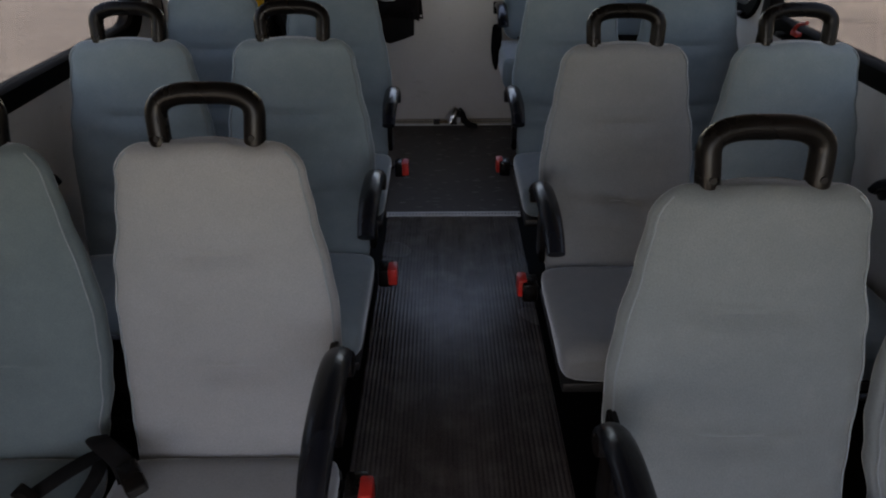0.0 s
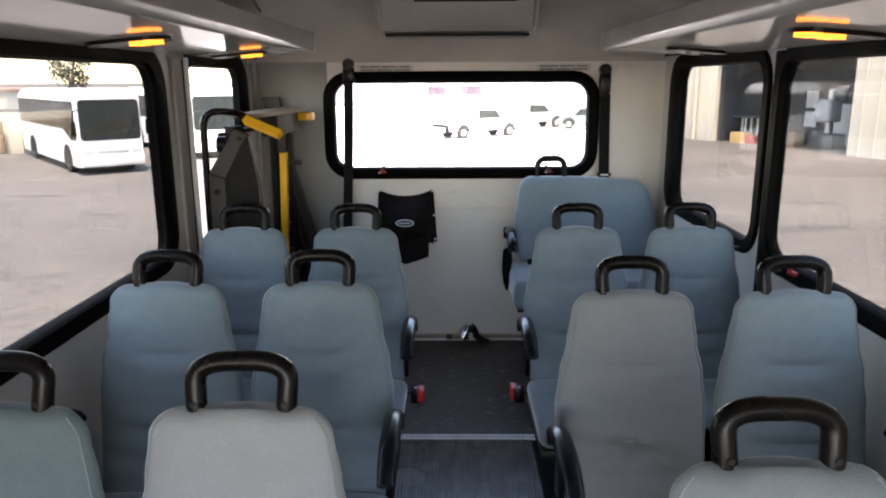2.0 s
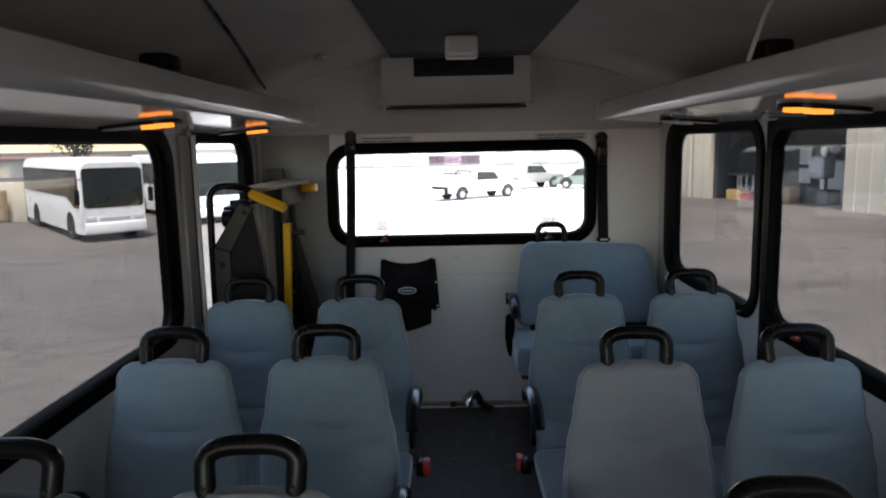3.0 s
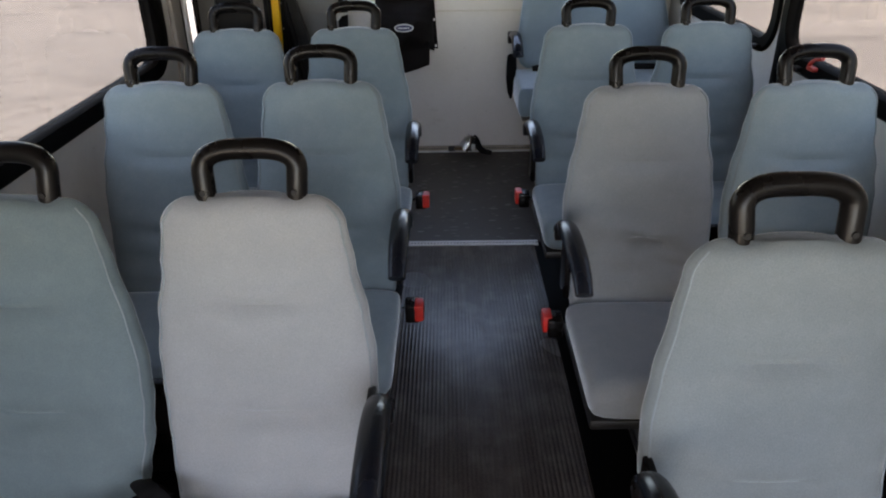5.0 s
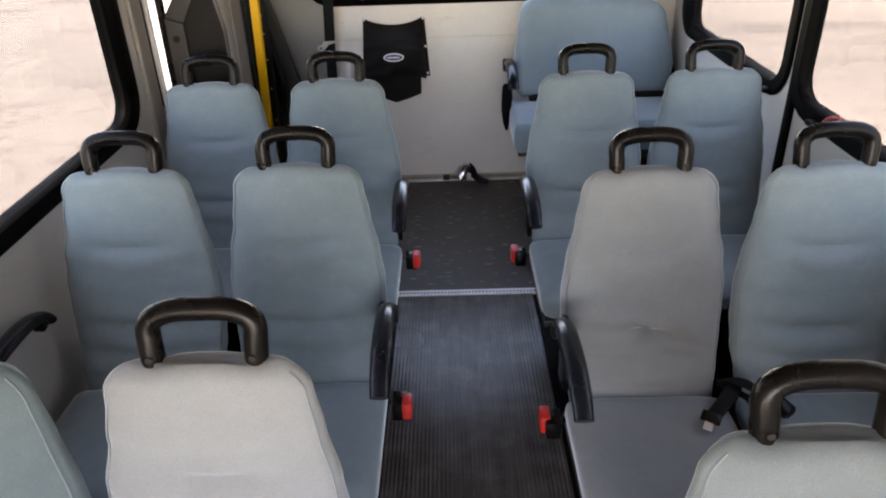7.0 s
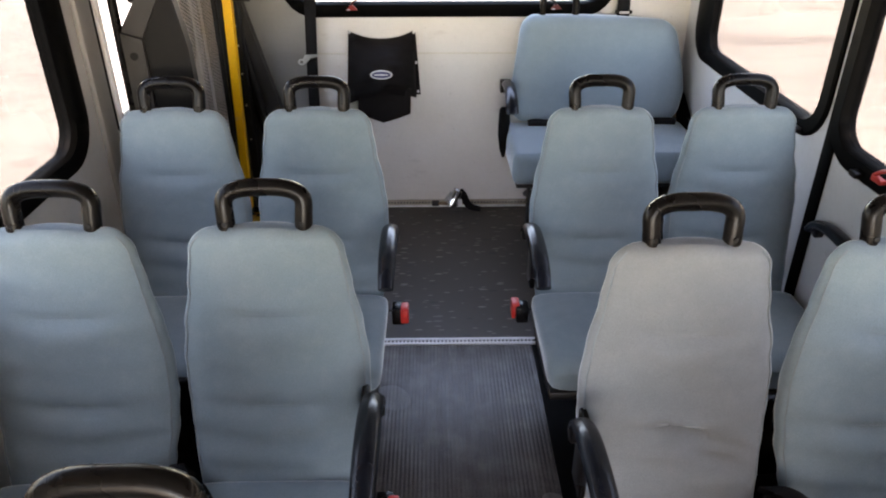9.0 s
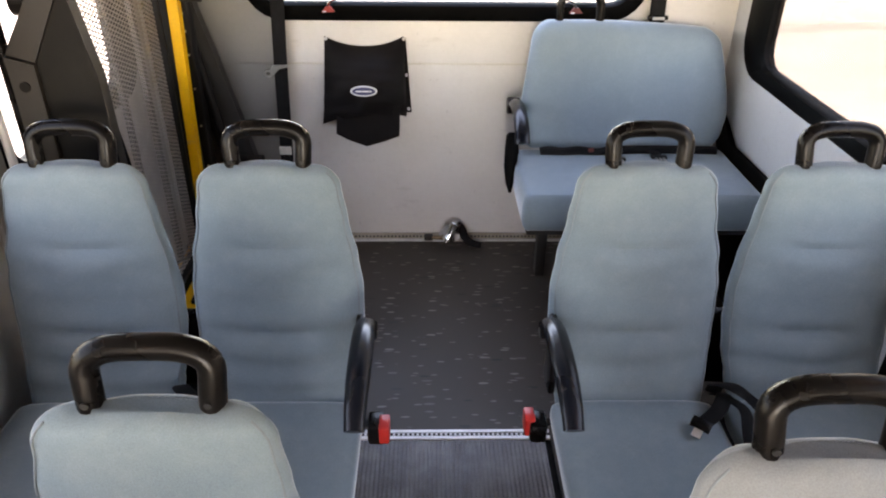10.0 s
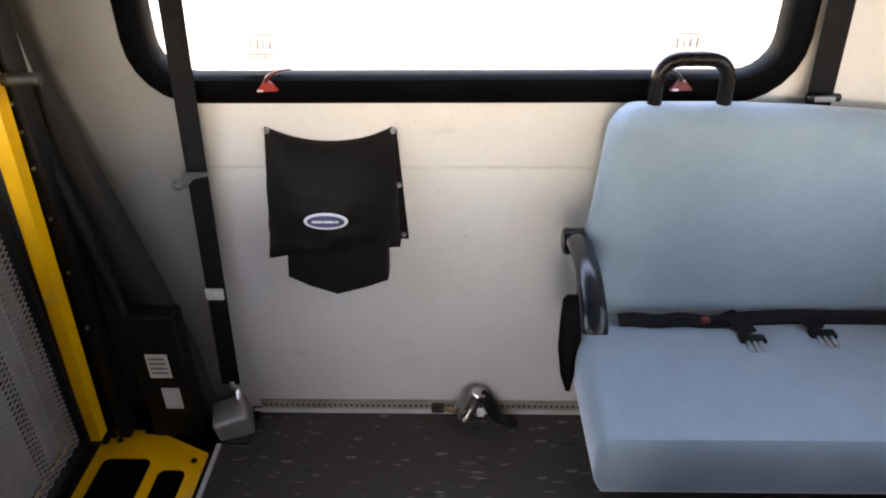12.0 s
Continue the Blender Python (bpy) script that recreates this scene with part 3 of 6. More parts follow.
# sticker with readable words high on the pane
part("sticker", slab([(-0.17, 1.462), (0.135, 1.462), (0.135, 1.515), (-0.17, 1.515)], on_y(YR), 0.0245, 0.0255), EXITFILM, rw, "pale exit sticker on the glass")
txt = bpy.data.curves.new("words", "FONT")
txt.body, txt.size, txt.align_x, txt.align_y, txt.extrude = "EMERGENCY EXIT", 0.047, "CENTER", "CENTER", 0.0004
txt.materials.append(EXITINK)
words = new("words", txt)
words.parent = rw
words.matrix_basis = pose(-0.0175, YR + 0.0235, 1.4885, 90, 0, 0)
words.scale = (0.78, 1, 1)
for sx in (-0.455, 0.535):
    card = part("sticker", slab([(sx - 0.055, 1.08), (sx + 0.055, 1.08), (sx + 0.055, 1.145), (sx - 0.055, 1.145)], on_y(YR), 0.0245, 0.0255), STICKERFILM, rw, "small pale instruction sticker")
    bar_rows(card, on_y(YR + 0.0245), sx - 0.024, sx + 0.030, 1.138, 1.143, 1, PALEPRINT, -0.0012, 3)
    bar_rows(card, on_y(YR + 0.0245), sx - 0.030, sx + 0.030, 1.086, 1.099, 2, PALEPRINT, -0.0012, 4)
    for dx in (-0.022, -0.006, 0.008, 0.023):
        part("print", slab(rect_loop(sx + dx - 0.002, sx + dx + 0.002, 1.108, 1.130, 0.0012, 2), on_y(YR), 0.0230, 0.0236), PALEPRINT, card)
for sx0, sx1 in ((-0.567, -0.25), (0.44, 0.747)):
    lab = tagged(part("wall_label", slab([(sx0, 1.592), (sx1, 1.592), (sx1, 1.632), (sx0, 1.632)], on_y(YR), -0.002, 0.0), WHITEPLASTIC), "pale instruction label above the rear window", "label", group="labels above the rear window")
    bar_rows(lab, on_y(YR - 0.002), sx0 + 0.02, sx1 - 0.02, 1.596, 1.629, 2, PRINT, -0.0008, 5)

# pillars
for x, s in ((XL, 1),):
    tagged(part("pillar", box(x + 0.001, x + 0.022, 3.235, 3.33, 0.0, 1.64, 0.008), PILLARGREY), "grey pillar cover beside the lift door", "trim", kind="structure")
    tagged(part("pillar", sweep([(x + 0.03, 3.345, 0.02), (x + 0.03, 3.345, 1.64)], 0.011, seg=8), WALLSIDE), "grey door edge tube", "trim", kind="structure")
    tagged(part("pillar", box(x + 0.001, x + 0.02, 4.32, 4.385, 0.0, 1.64, 0.006), PILLARGREY), "grey pillar cover beside the rear corner", "trim", kind="structure")
tagged(part("pillar", box(XR - 0.012, XR - 0.001, 3.05, 3.106, 0.1, 1.645, 0.004), RUBBER), "black divider between the side windows", "trim", kind="structure")
for x, s in ((XL, 1), (XR, -1)):
    tagged(part("baseboard", box(min(x, x + s * 0.03), max(x, x + s * 0.03), YF, 3.3 if s > 0 else YR - 0.002, -0.004, 0.11, 0.006), RUBBER), "black rubber skirting along the side wall", "trim", kind="structure")
    tagged(part("trim", box(min(x, x + s * 0.012), max(x, x + s * 0.012), 3.93, YR - 0.002, 1.668, 1.686, 0.003), RUBBER), "black trim above the side windows", "trim", kind="structure")

# ceiling: one vaulted sheet
CE = [(-1.20, 1.74), (-1.11, 1.80), (-0.95, 1.885), (-0.72, 1.965), (-0.36, 2.03), (0.385, 2.03), (0.745, 1.965), (0.975, 1.885), (1.135, 1.80), (1.225, 1.74)]
bm = bmesh.new()
rows = []
for y in (YF - 0.05, 0.0, 2.0, 3.7, YR + 0.05):
    rows.append(([bm.verts.new((x, y, z)) for x, z in CE], [bm.verts.new((x, y, z + 0.06)) for x, z in CE]))
for (a0, b0), (a1, b1) in zip(rows, rows[1:]):
    for k in range(len(CE) - 1):
        bm.faces.new((a0[k], a0[k + 1], a1[k + 1], a1[k]))
        bm.faces.new((b0[k], b1[k], b1[k + 1], b0[k + 1]))
    for k in (0, len(CE) - 1):
        bm.faces.new((a0[k], a1[k], b1[k], b0[k]))
for a, b in (rows[0], rows[-1]):
    for k in range(len(CE) - 1):
        bm.faces.new((a[k], b[k], b[k + 1], a[k + 1]))
tagged(part("ceiling", bm, CEILCLOTH), "light grey cloth-lined vaulted ceiling", "ceiling", kind="structure")
tagged(part("ceiling_panel", box(-0.335, 0.365, YF + 0.02, 4.03, 2.012, 2.029, 0.005), CEILDARK), "dark grey cloth panel along the middle of the ceiling", "ceiling", kind="structure")
# sloping rear cap between ceiling and rear wall
bm = bmesh.new()
prof = ((1.645, 0.003), (1.72, 0.006), (1.80, 0.03), (1.90, 0.09), (1.975, 0.18), (2.02, 0.32))
cols = []
for x, top in ((XL + 0.002, 1.80), (-0.95, 1.885), (-0.7, 1.965), (-0.36, 2.028), (0.385, 2.028), (0.72, 1.965), (0.97, 1.885), (XR - 0.002, 1.80)):
    f = (top - 1.645) / (2.02 - 1.645)
    cols.append([bm.verts.new((x, YR - d, 1.645 + (z - 1.645) * f)) for z, d in prof] + [bm.verts.new((x, YR - 0.0005, top))])
for a, b in zip(cols, cols[1:]):
    for k in range(len(a)):
        bm.faces.new((a[k], a[(k + 1) % len(a)], b[(k + 1) % len(a)], b[k]))
bm.faces.new(cols[0])
bm.faces.new(cols[-1][::-1])
tagged(part("rear_cap", bm, CEILCLOTH), "grey curved lining between the rear wall and the ceiling", "ceiling", kind="structure")

# overhead racks
for s, x_in, x_wall in ((-1, -0.70, XL), (1, 0.69, XR)):
    rack = thing("luggage_rack", "grey overhead luggage rack with a glossy underside", "rack", group="overhead racks")
    yend = 3.93
    bm = bmesh.new()
    prof = [(x_in, 1.690), (x_in + s * 0.008, 1.683), (x_in + s * 0.02, 1.682), (x_in + s * 0.02, 1.70), (x_in + s * 0.016, 1.768), (x_in + s * 0.008, 1.772), (x_in - s * 0.004, 1.766), (x_in - s * 0.008, 1.715)]
    a = [bm.verts.new((x, YF + 0.03, z)) for x, z in prof]
    b = [bm.verts.new((x, yend, z)) for x, z in prof]
    for k in range(len(prof)):
        bm.faces.new((a[k], a[(k + 1) % len(prof)], b[(k + 1) % len(prof)], b[k]))
    bm.faces.new(a)
    bm.faces.new(b[::-1])
    part("front_rail", bm, RACKPLASTIC, rack, "grey laminate rack lip")
    part("shelf", slab([(x_in + s * 0.0205, 1.687), (x_wall - s * 0.0145, 1.650), (x_wall - s * 0.0145, 1.663), (x_in + s * 0.0205, 1.70)], lambda u, v, d: (u, d, v), YF + 0.03, yend - 0.01), RACKGLOSS, rack, "glossy rack underside")
    part("end_cap", box(min(x_in - s * 0.009, x_in + s * 0.022), max(x_in - s * 0.009, x_in + s * 0.022), yend, yend + 0.006, 1.680, 1.774, 0.002), WHITEPLASTIC, rack, "pale end cap")
    for y in (2.25, 0.6, -1.0):
        part("bracket", box(min(x_in + s * 0.05, x_in + s * 0.13), max(x_in + s * 0.05, x_in + s * 0.13), y - 0.05, y + 0.05, 1.685, 1.83, 0.015), BLACKPLASTIC, rack, "black rack bracket")
    # reading lamps under the rack
    for k, y in enumerate((-1.2, 0.1, 1.35, 2.52, 3.62)):
        on = not (s > 0 and k == 4)
        y2 = y + (-0.18 if s > 0 else 0.0)
        cx = s * 0.97
        tilt = math.degrees(math.atan(0.037 / (abs(x_wall - x_in) - 0.035)))
        lamp = thing("reading_lamp", "thin black reading lamp console with glowing amber lenses" if on else "thin black reading lamp console, unlit", "lamp", group="reading lamps", m=pose(cx, y2, 1.6865 - 0.085 * (abs(cx - x_in) - 0.0205), 0, s * tilt, 0))
        part("console", slab(rect_loop(-0.12, 0.12, -0.07, 0.07, 0.06), on_z(0.0), 0.0, -0.012), BLACKPLASTIC, lamp)
        for dx in ((-0.088, -0.030) if s > 0 else (0.082, 0.046)):
            part("lens", slab([(dx + u * (0.016 if s > 0 else 0.011) - s * v * 0.012, -0.035 + v * 0.022) for u, v in ((-1, -1), (1, -1), (1, 1), (-1, 1))], on_z(-0.012), 0.0, -0.012), AMBER if on else HEADLAMP, lamp, "amber lens" if on else "clear lens")

# air conditioner at the rear of the ceiling
ac = thing("air_conditioner", "white plastic air conditioner under the rear ceiling with a black outlet", "air conditioner")
bm = bmesh.new()
prof = [(4.07, 2.02), (4.07, 1.93), (4.085, 1.83), (4.115, 1.785), (4.16, 1.772), (4.50, 1.772), (4.50, 2.02)]
a = [bm.verts.new((-0.415, y, z)) for y, z in prof]
b = [bm.verts.new((0.40, y, z)) for y, z in prof]
for k in range(len(prof)):
    bm.faces.new((a[k], a[(k + 1) % len(prof)], b[(k + 1) % len(prof)], b[k]))
bm.faces.new(a)
bm.faces.new(b[::-1])
bmesh.ops.bevel(bm, geom=[e for e in bm.edges if abs(e.verts[0].co.x - e.verts[1].co.x) < 1e-5], offset=0.03, segments=3, affect="EDGES")
part("housing", bm, ACPLASTIC, ac)
# solid dark strip that paints a shaded gap under the housing
part("lip", box(-0.37, 0.355, 4.10, 4.17, 1.762, 1.7725, 0.004), DARKVOID, ac, "dark strip painted as the shade under the housing")
vent = part("outlet", box(-0.22, 0.285, 4.045, 4.08, 1.922, 2.012, 0.004), DARKVOID, ac, "black air outlet")
for k in range(3):
    part("slat", box(-0.215, 0.28, 4.038, 4.046, 1.945 + 0.02 * k, 1.948 + 0.02 * k), RUBBER, vent)
sens = thing("ceiling_box", "small pale plastic box on the ceiling panel", "sensor box")
part("case", box(-0.058, 0.075, 3.30, 3.40, 1.925, 2.0115, 0.012, 3), WHITEPLASTIC, sens)
part("grille", box(-0.04, 0.057, 3.297, 3.3005, 1.945, 1.99, 0.003, 1), RACKPLASTIC, sens, "pale speaker grille")
clip = tagged(part("ceiling_clip", box(-0.02, 0.02, -0.045, 0.045, -0.012, 0.0, 0.004), WHITEPLASTIC, m=pose(-0.60, 3.60, 1.972, 0, 17, 30)), "small white plastic clip on the ceiling lining", "clip")
for pts in (((-0.66, 2.2, 1.972), (-0.75, 2.77, 1.943), (-0.836, 3.275, 1.915), (-0.95, 3.95, 1.872)), ((0.70, 2.20, 1.765), (0.72, 2.21, 1.82), (0.755, 2.23, 1.90), (0.79, 2.26, 1.942))):
    tagged(part("cable", sweep(rounded(pts, 0.2), 0.006, seg=8), BLACKPLASTIC if pts[0][0] < 0 else WALLSIDE), "thin cable run along the ceiling lining", "cable", group="ceiling cables")

# ---------------------------------------------------------------- seats


def interp(z, table):
    for (z0, *a), (z1, *b) in zip(table, table[1:]):
        if z <= z1:
            t = max(0.0, (z - z0) / (z1 - z0))
            t = t * t * (3 - 2 * t)
            return [p + (q - p) * t for p, q in zip(a, b)]
    return list(table[-1][1:])


# z, front y, half width, thickness
BACK = [(0.37, -0.165, 0.188, 0.06), (0.43, -0.142, 0.198, 0.085), (0.50, -0.112, 0.206, 0.10), (0.58, -0.090, 0.210, 0.105), (0.66, -0.075, 0.210, 0.10), (0.74, -0.062, 0.200, 0.09), (0.84, -0.046, 0.180, 0.078), (0.92, -0.036, 0.168, 0.066), (0.985, -0.030, 0.163, 0.058)]
TOPZ, TOPR = 0.973, 0.055


DENTS = []


def back_section(z, seg=56):
    y, hw, th = interp(z, BACK)
    d = z - (TOPZ - TOPR)
    if d > 0:
        k = math.sqrt(max(0.0, TOPR * TOPR - d * d))
        hw = hw - TOPR + k
        f = max(0.0, d / TOPR - 0.55) / 0.45
        sh = (1 - math.sqrt(max(0.0, 1 - f * f * 0.96))) * th * 0.5
        y, th = y + sh, th - 2 * sh
    out = []
    for k in range(seg):
        a = 2 * math.pi * k / seg
        c, s = math.cos(a), math.sin(a)
        n = 5.0
        rr = (abs(c) ** n + abs(s) ** n) ** (-1 / n)
        x, v = hw * rr * c, rr * s
        x *= 1 - 0.2 * max(0.0, -v + 0.15)
        yy = y + th * (1 - v) / 2
        if v > 0:
            f = v
            u = x / max(hw, 1e-4)
            bulge = -0.014 * (1 - u * u) * f
            for zs, w in ((0.775, 0.092), (0.553, 0.092)):
                q = math.exp(-(x / w) ** 4)
                zc = zs + 0.010 * (x / w) ** 2
                bulge += f * q * (0.0145 * math.exp(-((z - zc) / 0.013) ** 2) - 0.010 * math.exp(-((z - zc + 0.045) / 0.03) ** 2))
            for dx, dz, slope, length, wide, deep in DENTS:
                q = (x - dx) / length
                bulge += f * deep * math.exp(-q ** 4 - ((z - dz - slope * (x - dx)) / wide) ** 2)
            yy += bulge
        out.append((x, yy, z))
    return out


def backrest_mesh():
    bm = bmesh.new()
    zs = [0.37 + (0.918 - 0.37) * k / 58 for k in range(59)] + [TOPZ - TOPR + TOPR * math.sin(radians(90 * k / 9)) for k in range(1, 10)]
    rings = []
    for z in zs:
        rings.append([bm.verts.new(p) for p in back_section(min(z, TOPZ - 0.0004))])
    n = len(rings[0])
    for r0, r1 in zip(rings, rings[1:]):
        for k in range(n):
            bm.faces.new((r0[k], r0[(k + 1) % n], r1[(k + 1) % n], r1[k]))
    bm.faces.new(rings[0][::-1])
    bm.faces.new(rings[-1])
    # little dips where the handle goes in, with a fuller middle between
    for v in bm.verts:
        if v.co.z > 0.93:
            f = (v.co.z - 0.93) / 0.055
            v.co.z += f * (0.007 * math.exp(-(v.co.x / 0.05) ** 4) - 0.007 * math.exp(-((abs(v.co.x) - 0.081) / 0.022) ** 2))
    return bm


def piping_mesh():
    bm = bmesh.new()
    left, right = [], []
    for k in range(40):
        z = 0.40 + (TOPZ - 0.012 - 0.40) * k / 39
        sec = back_section(z)
        cand = max(sec, key=lambda p: p[0] * 1.0 - p[1] * 1.2)
        right.append(Vector((cand[0] + 0.0008, cand[1] - 0.0012, z)))
        left.append(Vector((-cand[0] - 0.0008, cand[1] - 0.0012, z)))
    add_sweep(bm, left, 0.0018, seg=6, up=(0, 1, 0))
    add_sweep(bm, right, 0.0018, seg=6, up=(0, 1, 0))
    return bm


def cushion_mesh(hw=0.207, y0=-0.585, y1=-0.154, z0=0.292, z1=0.408):
    """Padded seat, fuller at the front edge and a little dished."""
    bm = bmesh.new()
    rings = []
    ny = 26
    for j in range(ny + 1):
        t = j / ny
        y = y0 + (y1 - y0) * (1 - math.cos(math.pi * t)) / 2
        e = min(y - y0, y1 - y)
        r = 0.05
        k = 1.0 if e >= r else math.sqrt(max(0.0, 1 - ((r - e) / r) ** 2))
        k = max(k, 0.12)
        dx = hw - 0.022 * (1 - k)
        top = z1 - 0.045 * (1 - k) + 0.020 * (1 - t)
        bot = z0 + 0.035 * (1 - k) + 0.02 * t
        ring = []
        seg = 40
        for q in range(seg):
            a = 2 * math.pi * q / seg
            c, s = math.cos(a), math.sin(a)
            n = 5.0
            rr = (abs(c) ** n + abs(s) ** n) ** (-1 / n)
            u, v = rr * c, rr * s
            z = (top + bot) / 2 + (top - bot) / 2 * v
            if v > 0:
                z -= 0.010 * (1 - u * u) * math.exp(-((y + 0.36) / 0.12) ** 2)
            x = dx * u * (1 - 0.05 * max(0.0, -v))
            ring.append(bm.verts.new((x, y + 0.02 * (1 - v) / 2 * (1 - t), z)))
        rings.append(ring)
    n = len(rings[0])
    for r0, r1 in zip(rings, rings[1:]):
        for k in range(n):
            bm.faces.new((r0[k], r0[(k + 1) % n], r1[(k + 1) % n], r1[k]))
    bm.faces.new(rings[0][::-1])
    bm.faces.new(rings[-1])
    return bm


def handle_mesh(w=0.081, z0=0.945, top=1.051, r=0.0192):
    pts = rounded([(-w, 0.0, z0), (-w - 0.001, 0.002, z0 + 0.03), (-w - 0.006, 0.022, top), (w + 0.006, 0.022, top), (w + 0.001, 0.002, z0 + 0.03), (w, 0.0, z0)], 0.07, 8)
    return sweep(pts, r, seg=16, up=(0, 1, 0))


def arm_mesh(s):
    """Armrest, drooping towards its front end; s: side to which the pad leans."""
    pts = rounded([(0, -0.150, 0.618), (0, -0.175, 0.648), (0, -0.25, 0.668), (0, -0.37, 0.667), (0, -0.46, 0.650), (0, -0.500, 0.622)], 0.05, 4)
    n = len(pts)
    return sweep(pts, 0.026, seg=14, flat=(0.95, 0.62), taper=[0.72 + 0.34 * math.sin(math.pi * min(1.0, 0.15 + 0.72 * k / (n - 1))) for k in range(n)])


MESH = {
    "back_blue": mesh_of("backrest", backrest_mesh(), BLUE), "back_faded": mesh_of("backrest", backrest_mesh(), FADED),
    "cush_blue": mesh_of("cushion", cushion_mesh(), BLUE), "cush_faded": mesh_of("cushion", cushion_mesh(), FADED),
    "back_dusty": None, "cush_dusty": mesh_of("cushion", cushion_mesh(), PALE),
    "back_teal": mesh_of("backrest", backrest_mesh(), TEALSHADE), "cush_teal": mesh_of("cushion", cushion_mesh(), TEALSHADE),
    "back_worn": mesh_of("backrest", backrest_mesh(), GREYBLUE), "cush_worn": mesh_of("cushion", cushion_mesh(), GREYBLUE),
    "pipe": mesh_of("piping", piping_mesh(), PIPING), "handle": mesh_of("grab_handle", handle_mesh(), BLACKPLASTIC),
    "arm": mesh_of("armrest", arm_mesh(1), ARMPLASTIC),
    "bolt": mesh_of("bolt", sweep([(0, 0, 0), (0, -0.003, 0)], 0.0055, seg=10), DARKVOID),
    "pivot": mesh_of("pivot", sweep([(-0.012, 0, 0), (-0.009, 0, 0), (0.009, 0, 0), (0.012, 0, 0)], 0.023, seg=18, taper=(0.8, 1, 1, 0.8)), BLACKPLASTIC),
    "leg": mesh_of("leg", add_box(add_box(box(-0.03, 0.03, -0.44, -0.12, 0.0, 0.02, 0.004), -0.02, 0.02, -0.33, -0.27, 0.015, 0.28, 0.004), -0.02, 0.02, -0.46, -0.1, 0.255, 0.285, 0.004), FRAMEMETAL),
}
DENTS += [(0.05, 0.545, -0.35, 0.11, 0.012, 0.016), (0.08, 0.50, -0.5, 0.09, 0.014, 0.014), (-0.05, 0.53, 0.3, 0.08, 0.012, 0.012), (0.03, 0.575, -0.1, 0.12, 0.018, -0.010)]
MESH["back_dusty"] = mesh_of("backrest", backrest_mesh(), PALE)
DENTS.clear()
BUCKLE_BODY = mesh_of("buckle", box(-0.03, 0.012, -0.034, 0.03, -0.03, 0.026, 0.007), BLACKPLASTIC)
BUCKLE_RED = mesh_of("button", box(-0.012, 0.014, -0.032, 0.02, -0.025, 0.027, 0.005), RED)


def strap(pts, width=0.045, thick=0.003):
    return sweep(pts, 1.0, seg=8, flat=(width / 2, thick / 2 + 0.0008))


def belts(parent, x, seed):
    """Lap belts flung over the gap between two seats: a buckle on its stalk, a steel tongue and a limp loop."""
    rnd = random.Random(seed)
    j = [rnd.uniform(-0.012, 0.012) for _ in range(6)]
    bm = bmesh.new()
    add_sweep(bm, rounded([(x, -0.13, 0.39), (x - 0.02 + j[0], -0.165, 0.452), (x + 0.012, -0.215, 0.470 + j[1]), (x + 0.052, -0.238 + j[2], 0.452), (x + 0.072, -0.262, 0.436)], 0.03), 1.0, seg=8, flat=(0.019, 0.003))
    add_sweep(bm, rounded([(x + 0.004, -0.14, 0.39), (x, -0.195, 0.447 + j[3]), (x - 0.042, -0.25 + j[4], 0.446), (x - 0.085, -0.287, 0.431)], 0.03), 1.0, seg=8, flat=(0.019, 0.003))
    add_sweep(bm, rounded([(x - 0.004, -0.19, 0.432), (x + 0.022, -0.27 + j[5], 0.455), (x + 0.004, -0.33, 0.438), (x + 0.004, -0.39, 0.395)], 0.03), 1.0, seg=8, flat=(0.014, 0.003))
    b = part("seat_belt", bm, WEBBING, parent, "loose black seat belts")
    k = part("buckle", box(-0.019, 0.019, -0.032, 0.032, -0.013, 0.015, 0.007), BLACKPLASTIC, b, "black belt buckle", pose(x + 0.082, -0.268, 0.447, 14 + 200 * j[0], -8, 28 + 900 * j[1]))
    part("button", box(-0.014, 0.014, -0.034, -0.024, -0.008, 0.011, 0.002, 1), DARKVOID, k)
    h = part("tongue", box(-0.024, 0.024, -0.014, 0.014, -0.005, 0.006, 0.003), BLACKPLASTIC, b, "black belt tongue housing", pose(x - 0.094, -0.296, 0.437, 20, 6, -35 + 900 * j[2]))
    part("tongue_plate", box(-0.011, 0.011, -0.036, -0.012, -0.002, 0.0015, 0.001, 1), STEEL, h, "steel belt tongue")


SEAT_LABEL = {"blue": "", "faded": "faded grey velour", "dusty": "dusty grey velour", "worn": "worn grey-blue velour", "teal": "teal velour, darkened in colour for its shade"}


